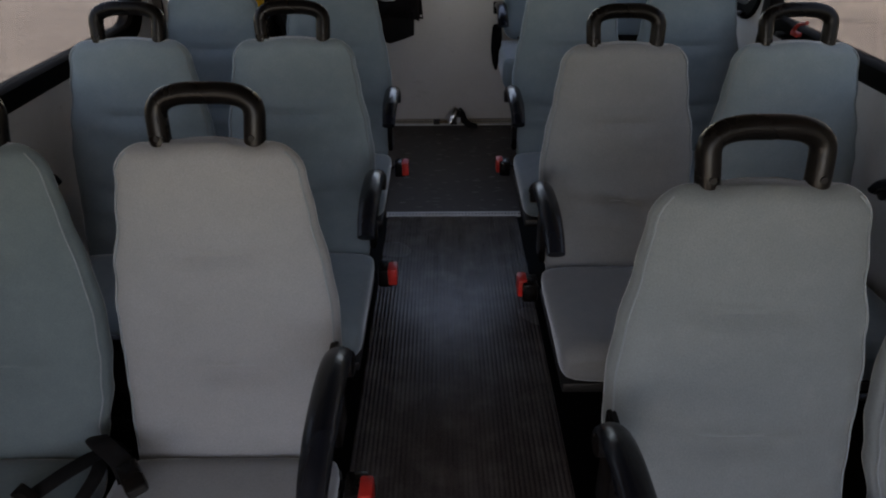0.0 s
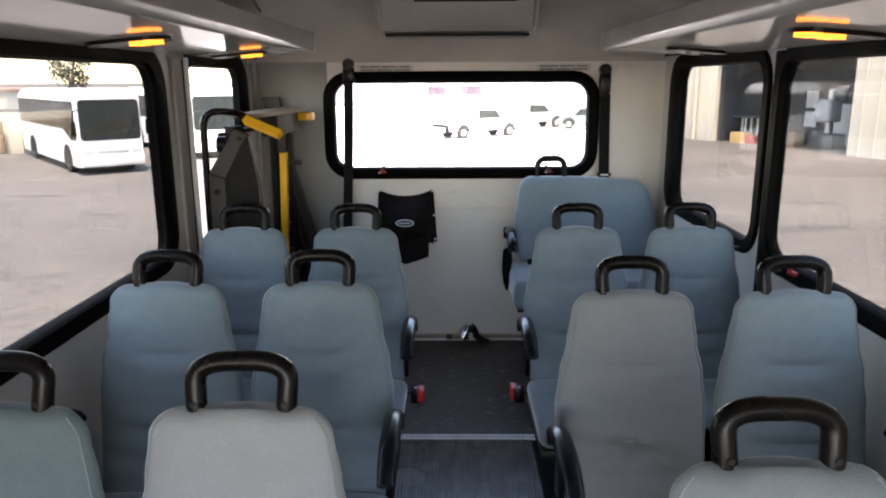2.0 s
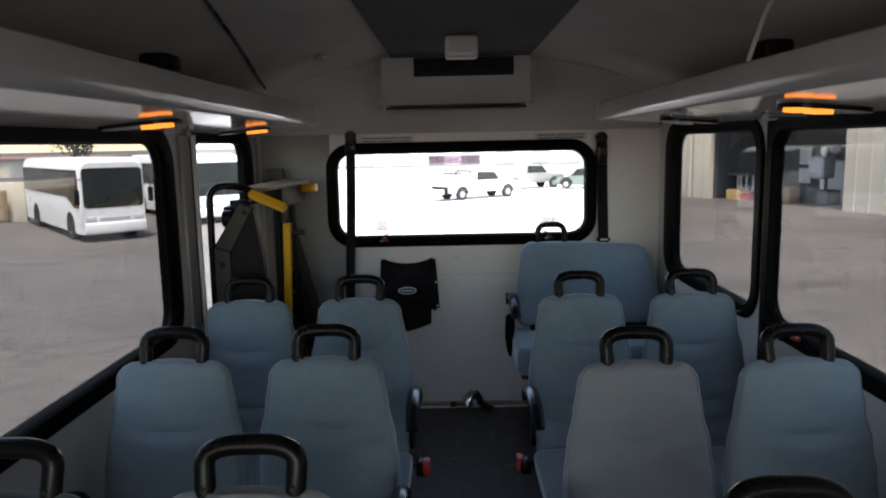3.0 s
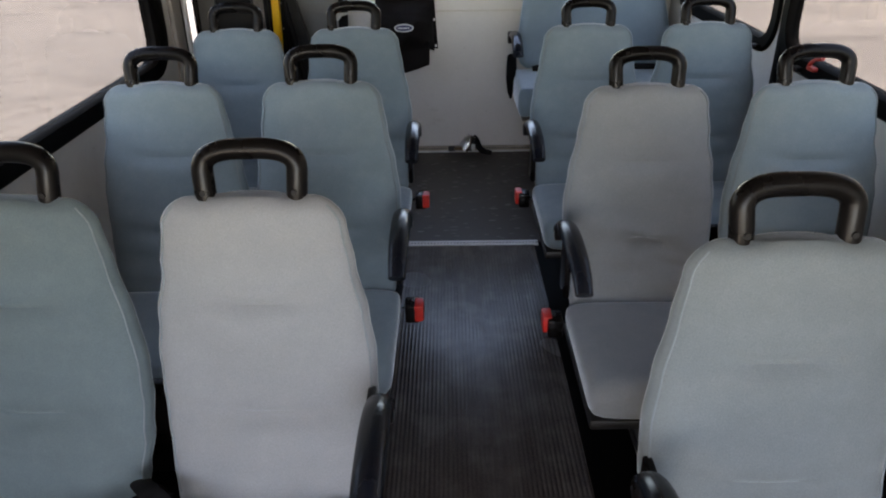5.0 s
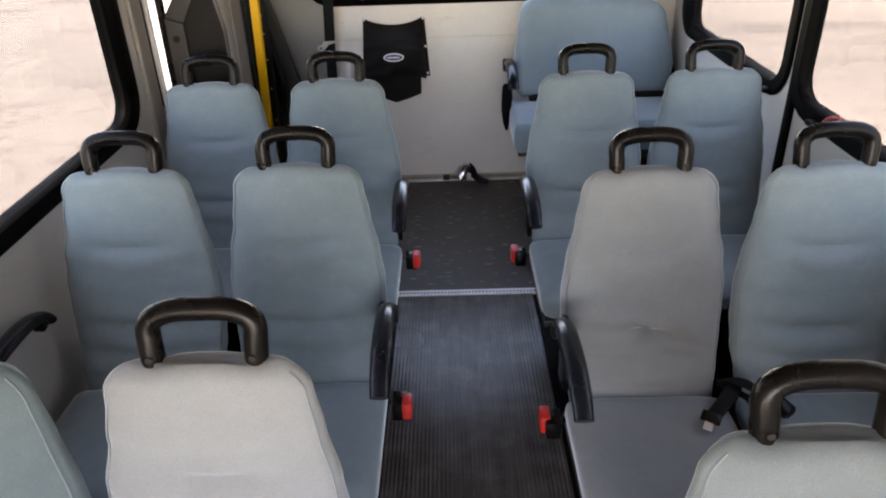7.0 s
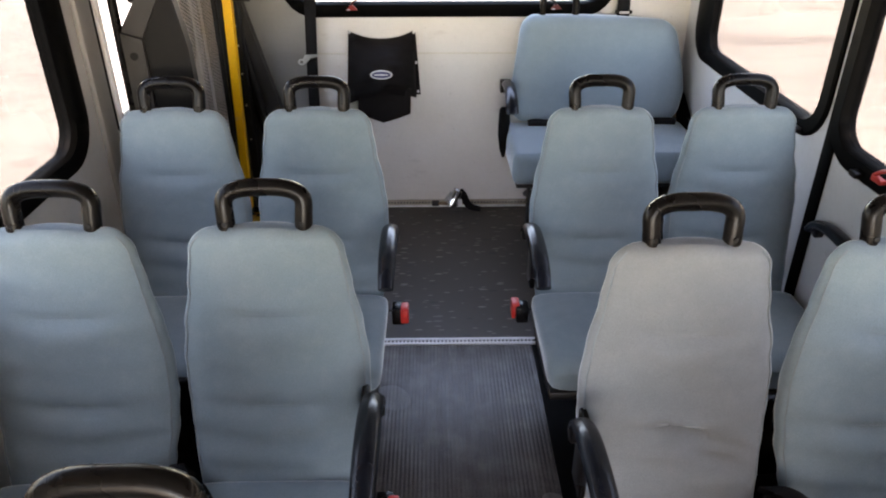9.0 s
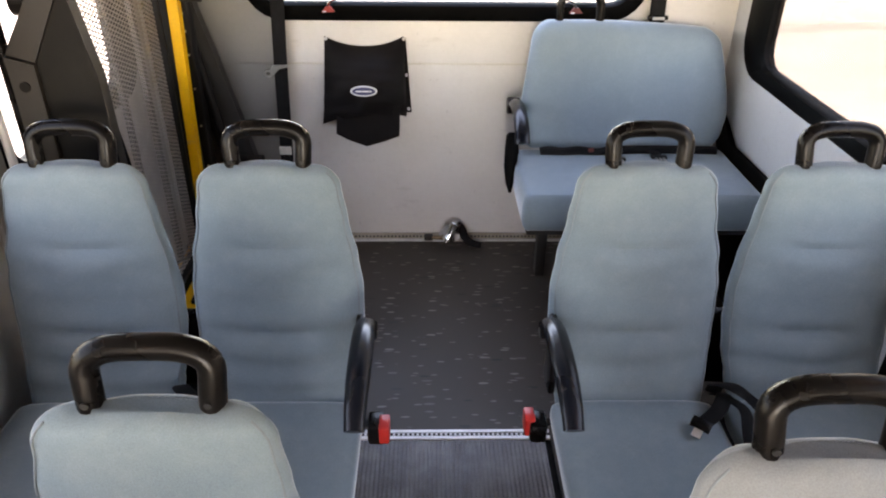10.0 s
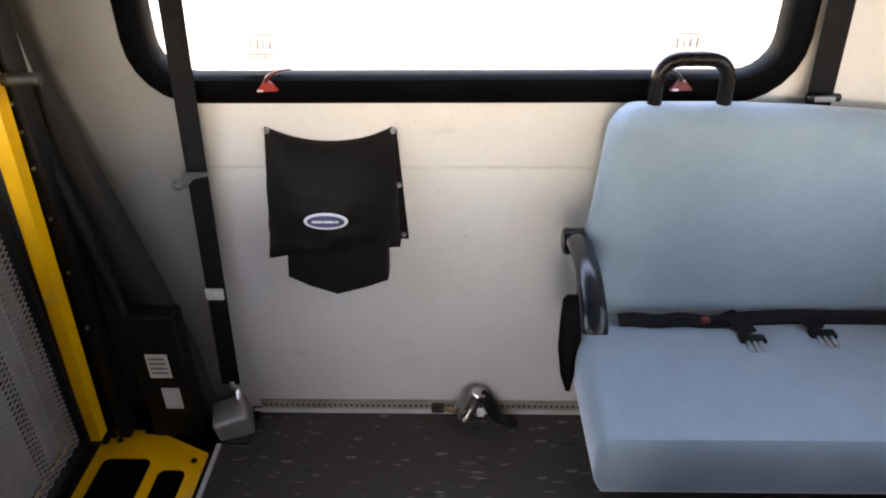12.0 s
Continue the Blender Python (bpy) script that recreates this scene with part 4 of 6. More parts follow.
def double_seat(xs, y, aisle, fabrics, seed, label):
    """Two seats on one frame. xs: their middles; aisle: +1 where the aisle lies towards +x of the pair."""
    seat = thing("double_seat", label, "seat", group="double passenger seats", m=pose(0, y, 0))
    mid = sum(xs) / 2
    for x, f in zip(xs, fabrics):
        b = part("backrest", MESH["back_" + f], None, seat, SEAT_LABEL[f], pose(x, 0, 0))
        part("piping", MESH["pipe"], None, b)
        h = part("grab_handle", MESH["handle"], None, seat, "black moulded grab handle", pose(x, 0, 0))
        for s in (-1, 1):
            part("bolt", MESH["bolt"], None, h, m=pose(s * 0.081, -0.0155, 0.982))
        part("cushion", MESH["cush_" + f], None, seat, SEAT_LABEL[f], pose(x, 0, 0))
        part("seat_pan", box(x - 0.195, x + 0.195, -0.55, -0.10, 0.268, 0.297, 0.006), FRAMEMETAL, seat, "black seat pan")
    part("rear_shell", box(min(xs) - 0.17, max(xs) + 0.17, 0.005, 0.028, 0.30, 0.55, 0.01), BLACKPLASTIC, seat, "black plastic rear shell")
    for s in (-1, 1):
        part("leg", MESH["leg"], None, seat, "black steel leg", pose(mid + s * 0.2, 0, 0))
    for s in (-1, 1):
        outer = s == aisle
        xa = (max(xs) if s > 0 else min(xs)) + s * 0.226
        a = part("armrest", MESH["arm"], None, seat, "black plastic armrest", pose(xa, 0, 0))
        part("pivot", MESH["pivot"], None, a, m=pose(s * 0.012, -0.172, 0.622))
        if outer:
            part("arm_bracket", box(min(xa - s * 0.02, xa - s * 0.03) - 0.004, max(xa - s * 0.02, xa - s * 0.03) + 0.004, -0.15, -0.07, 0.40, 0.60, 0.006), BLACKPLASTIC, seat, "black armrest bracket")
            bx = (max(xs) if s > 0 else min(xs)) + s * 0.25
            bk = part("buckle", BUCKLE_BODY, None, seat, "black belt buckle with a red button", pose(bx + s * 0.002, -0.225, 0.365, 0, 0, 0 if s > 0 else 180))
            part("button", BUCKLE_RED, None, bk, "red release button", pose(0.010, -0.006, 0.003, 0, 0, 0))
            part("buckle_stalk", strap([(bx - s * 0.055, -0.17, 0.33), (bx - s * 0.035, -0.2, 0.355), (bx - s * 0.014, -0.235, 0.38)], 0.03, 0.003), WEBBING, seat)
    belts(seat, mid, seed)
    return seat


XL0, XL1, XR0, XR1 = -0.866, -0.420, 0.464, 0.911
double_seat((XL0, XL1), 1.572, 1, ("teal", "faded"), 1, "pair of velour seats, one teal and darkened for shade, the aisle one faded grey")
double_seat((XL0, XL1), 2.375, 1, ("blue", "blue"), 2, "pair of blue-grey velour bus seats with black handles")
double_seat((XL0, XL1), 3.170, 1, ("blue", "blue"), 3, "pair of blue-grey velour bus seats beside the lift")
double_seat((XR0, XR1), 1.378, -1, ("worn", "worn"), 4, "pair of worn grey-blue velour seats with black handles")
double_seat((XR0, XR1), 2.288, -1, ("dusty", "blue"), 5, "pair of blue-grey seats, the aisle one dusty and faded")
double_seat((XR0, XR1), 3.170, -1, ("blue", "blue"), 6, "pair of blue-grey velour bus seats before the rear bench")


# rear bench against the rear wall
def pad(x0, x1, z_lo, z_hi, yfun, thick, r, taper=0.0, nx=40, nz=30, bulge=0.02, dimples=(), edge_r=0.05):
    """An upright pad with rounded outline; yfun(z): its front."""
    bm = bmesh.new()
    front, back = [], []
    for j in range(nz + 1):
        t = j / nz
        z = z_lo + (z_hi - z_lo) * (1 - math.cos(math.pi * t)) / 2
        e = min(z - z_lo, z_hi - z)
        k = 1.0 if e >= r else math.sqrt(max(0.0, 1 - ((r - e) / r) ** 2))
        ins = r * (1 - k) + taper * max(0.0, (z - z_lo) / (z_hi - z_lo) - 0.35)
        f, b = [], []
        for i in range(nx + 1):
            u = -math.cos(math.pi * i / nx)
            hw = (x1 - x0) / 2 - ins
            x = (x0 + x1) / 2 + u * hw
            ex = min(x - (x0 + ins), (x1 - ins) - x)
            edge = min(1.0, ex / edge_r, e / edge_r)
            soft = math.sqrt(max(0.0, 1 - (1 - edge) ** 2))
            y = yfun(z) + thick * 0.42 * (1 - soft) - bulge * (1 - (2 * t - 1) ** 2) * (1 - u ** 4)
            for dx, dz, w, h, dep in dimples:
                y += dep * math.exp(-((x - dx) / w) ** 4 - ((z - dz) / h) ** 2)
            f.append(bm.verts.new((x, y, z)))
            b.append(bm.verts.new((x, yfun(z) + thick - thick * 0.35 * (1 - soft), z)))
        front.append(f)
        back.append(b)
    for g, flip in ((front, 1), (back, 0)):
        for r0, r1 in zip(g, g[1:]):
            for k in range(nx):
                q = (r0[k], r0[k + 1], r1[k + 1], r1[k])
                bm.faces.new(q if flip else q[::-1])
    for j in range(nz):
        for c in (0, nx):
            q = (front[j][c], front[j + 1][c], back[j + 1][c], back[j][c])
            bm.faces.new(q)
    for j in (0, nz):
        for k in range(nx):
            bm.faces.new((front[j][k], front[j][k + 1], back[j][k + 1], back[j][k]))
    return bm


def bench_back():
    """The bench's backrest: the outer upper corner droops and the lower corners are drawn in."""
    bm = pad(0.312, 1.115, 0.545, 1.012, lambda z: 4.262 + (z - 0.55) * 0.27, 0.095, 0.065, 0.07, dimples=((0.52, 0.70, 0.06, 0.008, 0.007), (0.92, 0.70, 0.06, 0.008, 0.007), (0.96, 0.86, 0.05, 0.007, 0.005), (0.70, 0.63, 0.012, 0.07, 0.003), (0.45, 0.62, 0.012, 0.06, 0.003)))
    for v in bm.verts:
        up = (v.co.z - 0.545) / 0.467
        out = max(0.0, (v.co.x - 0.6) / 0.51)
        v.co.z -= 0.032 * up * out ** 1.5
        v.co.x += 0.016 * out * math.sin(math.pi * min(1.0, up)) - 0.02 * out * max(0.0, 0.3 - up) / 0.3
    return bm


bench = thing("rear_bench", "wide blue velour fold-down bench with black handle by the rear wall", "bench")
part("backrest", bench_back(), BENCHBLUE, bench)
bm = pad(0.278, 1.13, 3.845, 4.30, lambda z: 0.0, 0.14, 0.03, 0.0, bulge=0.006, edge_r=0.022)
for v in bm.verts:
    x, y, z = v.co
    v.co = (x, z, 0.548 - y - 0.012 * (z - 3.845))
part("cushion", bm, BENCHBLUE, bench)
part("seat_pan", box(0.30, 1.12, 3.88, 4.30, 0.378, 0.405, 0.008), FRAMEMETAL, bench, "black steel seat pan")
part("grab_handle", sweep(rounded([(0.45, 4.438, 0.985), (0.45, 4.442, 1.112), (0.605, 4.442, 1.112), (0.605, 4.438, 0.985)], 0.055, 8), 0.0165, seg=16, up=(0, 1, 0)), BLACKPLASTIC, bench, "black moulded grab handle")
a = part("armrest", sweep(rounded([(0.288, 4.36, 0.70), (0.288, 4.30, 0.728), (0.288, 4.17, 0.735), (0.288, 4.075, 0.70), (0.288, 4.05, 0.675), (0.288, 4.044, 0.664)], 0.04, 4), 0.029, seg=14, flat=(0.95, 0.70), taper=[1.0] * 22 + [0.85, 0.5]), ARMPLASTIC, bench, "black plastic armrest")
part("pivot", sweep([(0.258, 4.355, 0.70), (0.262, 4.355, 0.70), (0.306, 4.355, 0.70), (0.31, 4.355, 0.70)], 0.033, seg=20, taper=(0.85, 1, 1, 0.85)), BLACKPLASTIC, a)
part("hinge_cover", sweep([(0.27, 4.215, 0.642), (0.27, 4.210, 0.632), (0.268, 4.195, 0.585), (0.264, 4.175, 0.52), (0.262, 4.15, 0.46), (0.264, 4.135, 0.425)], 0.027, seg=14, flat=(0.55, 1.0), up=(1, 0, 0), taper=(0.55, 0.9, 1.0, 0.95, 0.6, 0.2)), RUBBER, bench, "black leaf-shaped hinge cover")
part("hinge_plate", slab([(4.20, 0.56), (4.26, 0.55), (4.355, 0.70), (4.33, 0.715)], on_x(0.29), 0.0, 0.008), FRAMEMETAL, bench, "black hinge plate")
part("side_frame", slab([(3.84, 0.44), (4.30, 0.42), (4.44, 0.60), (4.44, 0.68), (4.36, 0.64), (4.24, 0.575), (3.86, 0.585)], on_x(1.134), 0.0, 0.02), RUBBER, bench, "black side frame between the cushion and the wall")
# black panel added to make the shade under the bench's outer end
part("underbench_dark", box(1.132, 1.156, 3.90, 4.42, 0.112, 0.43, 0.006), RUBBER, bench, "black panel added for the dark space under the bench")
for x in (0.42, 1.0):
    part("leg", box(x - 0.02, x + 0.02, 4.20, 4.26, 0.0, 0.39, 0.004), FRAMEMETAL, bench, "black steel leg")
    part("strut", sweep([(x, 3.95, 0.385), (x, 4.44, 0.10)], 0.014, seg=8), FRAMEMETAL, bench, "black folding strut")
bl = part("seat_belt", add_sweep(add_sweep(sweep(rounded([(0.385, 4.235, 0.553), (0.42, 4.232, 0.562), (0.47, 4.225, 0.556), (0.53, 4.232, 0.563), (0.60, 4.226, 0.553), (0.66, 4.235, 0.560), (0.80, 4.245, 0.560), (1.08, 4.245, 0.556)], 0.04), 1.0, seg=8, flat=(0.016, 0.019), up=(0, 0, 1)), rounded([(0.64, 4.255, 0.565), (0.66, 4.22, 0.563), (0.675, 4.19, 0.553)], 0.03), 1.0, seg=8, flat=(0.024, 0.003)), rounded([(0.80, 4.255, 0.565), (0.82, 4.23, 0.562), (0.84, 4.205, 0.553)], 0.03), 1.0, seg=8, flat=(0.024, 0.003)), WEBBING, bench, "black lap belts along the bench")
for x, y in ((0.675, 4.17), (0.84, 4.19)):
    part("tongue", box(x - 0.03, x + 0.03, y - 0.012, y + 0.015, 0.545, 0.557, 0.003), BLACKPLASTIC, bl, "black belt tongue housing")
    for dx in (-0.014, 0.0, 0.014):
        part("tongue_plate", box(x + dx - 0.0045, x + dx + 0.0045, y - 0.046, y - 0.01, 0.552, 0.556, 0.0008, 1), STEEL, bl)

part("buckle", box(0.568, 0.592, 4.214, 4.232, 0.556, 0.574, 0.004), LEVERDARK, bl, "dull red belt buckle")

# ---------------------------------------------------------------- rear wall things
bag = thing("storage_bag", "black cloth belt storage bag snapped onto the rear wall", "bag")


def bag_depth(u, t):
    """How far the filled pouch stands out from the wall."""
    return 0.16 * math.sin(math.pi * (0.02 + 0.66 * t)) * math.sin(math.pi * (0.04 + 0.92 * u)) ** 0.7


def bag_front():
    nx, nz = 26, 30
    bm = bmesh.new()
    g = []
    for j in range(nz + 1):
        t = j / nz
        row = []
        for i in range(nx + 1):
            u = i / nx
            xl = -0.465 - 0.034 * t
            xr = -0.152 + 0.006 * t
            x = xl + (xr - xl) * u
            top = 0.925 - 0.042 * (1 - abs(2 * u - 1) ** 2.2)
            bot = 0.560 + 0.03 * u
            z = top + (bot - top) * t
            d = bag_depth(u, t)
            x, z = x * (1 - 0.6 * d), z + 0.55 * d
            y = YR - 0.010 - d
            y += 0.004 * math.sin(17 * u + 11 * t) * t + 0.006 * math.sin(24 * t + 5 * u) * t ** 1.5 + 0.003 * math.sin(41 * t - 7 * u) * t
            row.append(bm.verts.new((x, y, z)))
        g.append(row)
    back = [[bm.verts.new((v.co.x, YR - 0.002, v.co.z)) for v in row] for row in g]
    for gg, fl in ((g, 0), (back, 1)):
        for r0, r1 in zip(gg, gg[1:]):
            for k in range(nx):
                q = (r0[k], r0[k + 1], r1[k + 1], r1[k])
                bm.faces.new(q[::-1] if fl else q)
    for k in range(nx):
        bm.faces.new((g[0][k], g[0][k + 1], back[0][k + 1], back[0][k]))
        bm.faces.new((g[-1][k], back[-1][k], back[-1][k + 1], g[-1][k + 1]))
    for j in range(nz):
        bm.faces.new((g[j][0], back[j][0], back[j + 1][0], g[j + 1][0]))
        bm.faces.new((g[j][-1], g[j + 1][-1], back[j + 1][-1], back[j][-1]))
    return bm


part("pouch", bag_front(), BAGCLOTH, bag)
part("flap", slab([(-0.422, 0.664), (-0.430, 0.555), (-0.378, 0.526), (-0.307, 0.50), (-0.232, 0.522), (-0.172, 0.545), (-0.168, 0.672)], on_y(YR - 0.105), 0.0, 0.05), BAGCLOTH, bag, "black lower flap")
part("side_hem", slab([(-0.154, 0.925), (-0.142, 0.92), (-0.122, 0.615), (-0.16, 0.615)], on_y(YR - 0.014), 0.0, 0.006), BAGCLOTH, bag, "black snap hem")
for x, z in ((-0.458, 0.92), (-0.150, 0.92), (-0.141, 0.775), (-0.134, 0.632)):
    part("snap", sweep([(x, YR - 0.013, z), (x, YR - 0.021, z)], 0.0065, seg=10, up=(0, 0, 1)), STEEL, bag, "steel snap button")


def oval(cx, cz, a, b):
    return [(cx + a * math.cos(2 * math.pi * k / 36), cz + b * math.sin(2 * math.pi * k / 36)) for k in range(36)]


ys = YR - 0.024 - bag_depth(0.5, 0.66)
patch = part("patch", slab(oval(-0.302, 0.760, 0.052, 0.0208), on_y(ys), 0.0, 0.004), SILVERPRINT, bag, "oval badge with a silver rim")
part("patch_field", slab(oval(-0.302, 0.760, 0.0445, 0.0157), on_y(ys), -0.0012, 0.0008), NAVY, patch, "navy field")
bar_rows(patch, on_y(ys - 0.0012), -0.334, -0.270, 0.754, 0.766, 1, SILVERPRINT, -0.0008, 2)

bl = thing("tie_down_belt", "black tie-down belt hung from rear wall to floor", "belt")
part("webbing", sweep([(-0.612, YR - 0.035, 1.63), (-0.622, YR - 0.03, 1.3), (-0.632, YR - 0.038, 1.03), (-0.645, YR - 0.03, 0.80), (-0.655, YR - 0.04, 0.45), (-0.662, YR - 0.055, 0.14)], 1.0, seg=8, flat=(0.027, 0.002), up=(0, 1, 0)), WEBBING, bl)
part("anchor", add_box(sweep([(-0.612, YR - 0.001, 1.635), (-0.612, YR - 0.05, 1.635)], 0.032, seg=16, up=(0, 0, 1)), -0.645, -0.579, YR - 0.048, YR - 0.02, 1.53, 1.62, 0.01), BLACKPLASTIC, bl, "black belt anchor")
part("ring", ring_prism([(-0.693 + 0.017 * math.cos(2 * math.pi * k / 24), 0.788 + 0.015 * math.sin(2 * math.pi * k / 24)) for k in range(24)], [(-0.693 + 0.009 * math.cos(2 * math.pi * k / 24), 0.788 + 0.007 * math.sin(2 * math.pi * k / 24)) for k in range(24)], on_y(YR), -0.050, -0.046, 0.001), STEEL, bl, "steel hook eye")
part("hook_plate", slab([(-0.688, 0.800), (-0.674, 0.780), (-0.648, 0.806), (-0.612, 0.814), (-0.612, 0.824), (-0.674, 0.822)], on_y(YR), -0.0505, -0.0445), STEEL, bl, "flat steel hook plate")
part("tag", box(-0.684, -0.634, YR - 0.048, YR - 0.034, 0.437, 0.472, 0.003), PAPER, bl, "white sewn tag")
part("hook", sweep([(-0.66, YR - 0.055, 0.15), (-0.655, YR - 0.06, 0.13), (-0.64, YR - 0.07, 0.125), (-0.635, YR - 0.085, 0.11)], 0.008, seg=8), STEEL, bl, "steel end fitting")
fb = thing("floor_anchor", "dull steel floor anchor box in the rear corner", "anchor")
part("case", box(-0.052, 0.052, -0.055, 0.05, 0.0, 0.082, 0.012, 3), surface("cast_steel", (0.36, 0.36, 0.355), (0.50, 0.50, 0.49), 0.34, 14, 200, 0.2, 0.001, metal=0.6), fb, m=pose(-0.652, 4.43, 0.006, 4, -11, 16))
part("base", box(-0.70, -0.60, 4.36, 4.49, 0.0, 0.012, 0.002, 1), FRAMEMETAL, fb, "black base plate")
bl = thing("shoulder_belt", "black shoulder belt hanging behind the rear bench", "belt")
part("webbing", sweep([(0.825, YR - 0.03, 1.60), (0.83, YR - 0.035, 1.3), (0.84, YR - 0.04, 0.95)], 1.0, seg=8, flat=(0.03, 0.003), up=(0, 1, 0)), WEBBING, bl)
part("anchor", add_box(sweep([(0.822, YR - 0.001, 1.60), (0.822, YR - 0.05, 1.60)], 0.032, seg=16, up=(0, 0, 1)), 0.79, 0.856, YR - 0.05, YR - 0.02, 1.45, 1.585, 0.012), BLACKPLASTIC, bl, "black belt anchor")
part("tongue", box(0.795, 0.875, YR - 0.07, YR - 0.05, 1.008, 1.026, 0.006), BLACKPLASTIC, bl, "black belt tongue housing")
part("tongue_plate", box(0.812, 0.858, YR - 0.074, YR - 0.0705, 1.011, 1.022, 0.001, 1), STEEL, bl, "steel belt tongue")

# slotted track along the bottom of the rear wall, with its fittings
track = thing("wall_track", "slotted tan-stained aluminium tie-down track at the foot of the wall", "track", kind="structure")
part("rail", box(-0.60, 0.95, YR - 0.014, YR - 0.001, 0.0, 0.034, 0.002, 1), surface("stained_track", (0.25, 0.205, 0.15), (0.46, 0.41, 0.34), 0.45, 9, 90, 0.2, 0.001, metal=0.5), track)
slot = mesh_of("slot", sweep([(0, 0, 0), (0, -0.0012, 0)], 0.0046, seg=8, up=(0, 0, 1)), FRAMEMETAL)
for k in range(92):
    part("slot", slot, None, track, m=pose(-0.585 + 0.0166 * k, YR - 0.0142, 0.020))
part("lip", box(-0.62, 0.95, YR - 0.03, YR - 0.0145, 0.0, 0.008, 0.002, 1), ALU, track, "bright floor edge")
ret = thing("belt_retractor", "chromed tie-down retractor with black strap on the wall track", "retractor")
drum = part("drum", sweep([(0.030, 4.450, 0.034), (0.036, 4.452, 0.046), (0.040, 4.453, 0.052), (0.064, 4.462, 0.104), (0.067, 4.463, 0.110), (0.070, 4.464, 0.116)], 0.022, seg=24, taper=(1.1, 1.14, 1.0, 1.0, 1.12, 1.02)), CHROME, ret, "chromed drum")
part("cap", sweep([(0.026, 4.448, 0.026), (0.030, 4.450, 0.034)], 0.019, seg=20), CHROME, drum, "chromed end cap")
part("bracket", sweep([(0.052, 4.478, 0.016), (0.082, 4.482, 0.092)], 1.0, seg=4, flat=(0.019, 0.016)), FRAMEMETAL, ret, "black steel bracket")
part("ratchet", add_sweep(sweep([(0.012, 4.468, 0.055), (0.036, 4.472, 0.098)], 0.009, seg=6), [(0.000, 4.466, 0.05), (0.012, 4.468, 0.075)], 0.006, seg=6), STEEL, ret, "steel ratchet wheel")
part("fitting", box(-0.072, -0.032, YR - 0.034, YR - 0.0145, 0.006, 0.036, 0.005), FRAMEMETAL, ret, "black track fitting")
part("pin", sweep([(-0.034, 4.495, 0.022), (0.02, 4.47, 0.03)], 0.009, seg=10), surface("rusty_steel", (0.16, 0.10, 0.05), (0.30, 0.21, 0.13), 0.6, 40, metal=0.4), ret, "rusty steel pin")
part("plate", box(0.066, 0.088, 4.452, 4.458, 0.028, 0.062, 0.002, 1), SILVERPRINT, ret, "pale metal side plate")
part("strap", sweep(rounded([(0.074, 4.474, 0.104), (0.098, 4.476, 0.080), (0.110, 4.468, 0.040), (0.135, 4.455, 0.016), (0.185, 4.44, 0.008)], 0.04), 1.0, seg=8, flat=(0.019, 0.004), up=(0, 1, 0)), WEBBING, ret, "black strap end")

# ---------------------------------------------------------------- wheelchair lift at the side door
lift = thing("wheelchair_lift", "folded yellow and black wheelchair lift with mesh platform, in the doorway", "lift")
# floor plate with black tread pads
pl = part("floor_plate", slab([(-1.02, 4.388), (-0.915, 4.388), (-0.905, 4.372), (-0.835, 4.365), (-0.70, 4.30), (-0.70, 3.52), (-1.02, 3.52)], on_z(0.022), 0.0, 0.008), YELLOW, lift, "yellow floor plate")
for x0, x1, y1 in ((-0.985, -0.85, 4.275), (-0.815, -0.74, 4.235)):
    for y0, yy in ((3.95, y1), (3.58, 3.90)):
        part("tread_pad", slab(rect_loop(x0, x1, y0, yy, 0.02), on_z(0.030), 0.0, 0.0025), RUBBER, pl, "black anti-slip pad")
for x, y in ((-0.995, 4.36), (-0.97, 4.345), (-0.73, 4.27)):
    part("bolt", sweep([(x, y, 0.03), (x, y, 0.0335)], 0.009, seg=10), FRAMEMETAL, pl)
part("well_floor", box(XL, -0.70, 3.35, 4.47, -0.005, 0.012), RUBBER, lift, "black lift well floor")
part("floor_bar", box(-1.105, -1.075, 3.50, 4.42, 0.012, 0.05, 0.004), YELLOW, lift, "yellow floor bar")
# lower panel of the lift door behind the platform
tagged(part("door_1", wall_with_holes(on_x(XL), 3.325, 4.30, 0.03, 1.69, [grow(DOOR_L, 0.055)], 0.001, 0.012), DOORGREY), "mid-grey lift door panel round a narrow window", "door", kind="structure")

# mesh platform folded upright
PM = -1.02
part("platform_frame", ring_prism([(3.46, 0.10), (4.27, 0.10), (4.27, 1.33), (3.46, 1.33)], [(3.485, 0.125), (4.25, 0.125), (4.25, 1.31), (3.485, 1.31)], on_x(PM), -0.02, 0.02, 0.003), LIFTBLACK, lift, "black platform frame")
me_v, me_f = [], []


def wire(p, q, w, t):
    """A flat bar in the plane of the platform from p to q."""
    d = Vector((q[0] - p[0], q[1] - p[1]))
    n = Vector((-d.y, d.x)).normalized() * w / 2
    i = len(me_v)
    for x in (PM - t, PM + t):
        for c in (Vector(p) - n, Vector(p) + n, Vector(q) + n, Vector(q) - n):
            me_v.append((x, c.x, c.y))
    me_f.extend([(i, i + 1, i + 2, i + 3), (i + 7, i + 6, i + 5, i + 4), (i, i + 4, i + 5, i + 1), (i + 2, i + 6, i + 7, i + 3)])


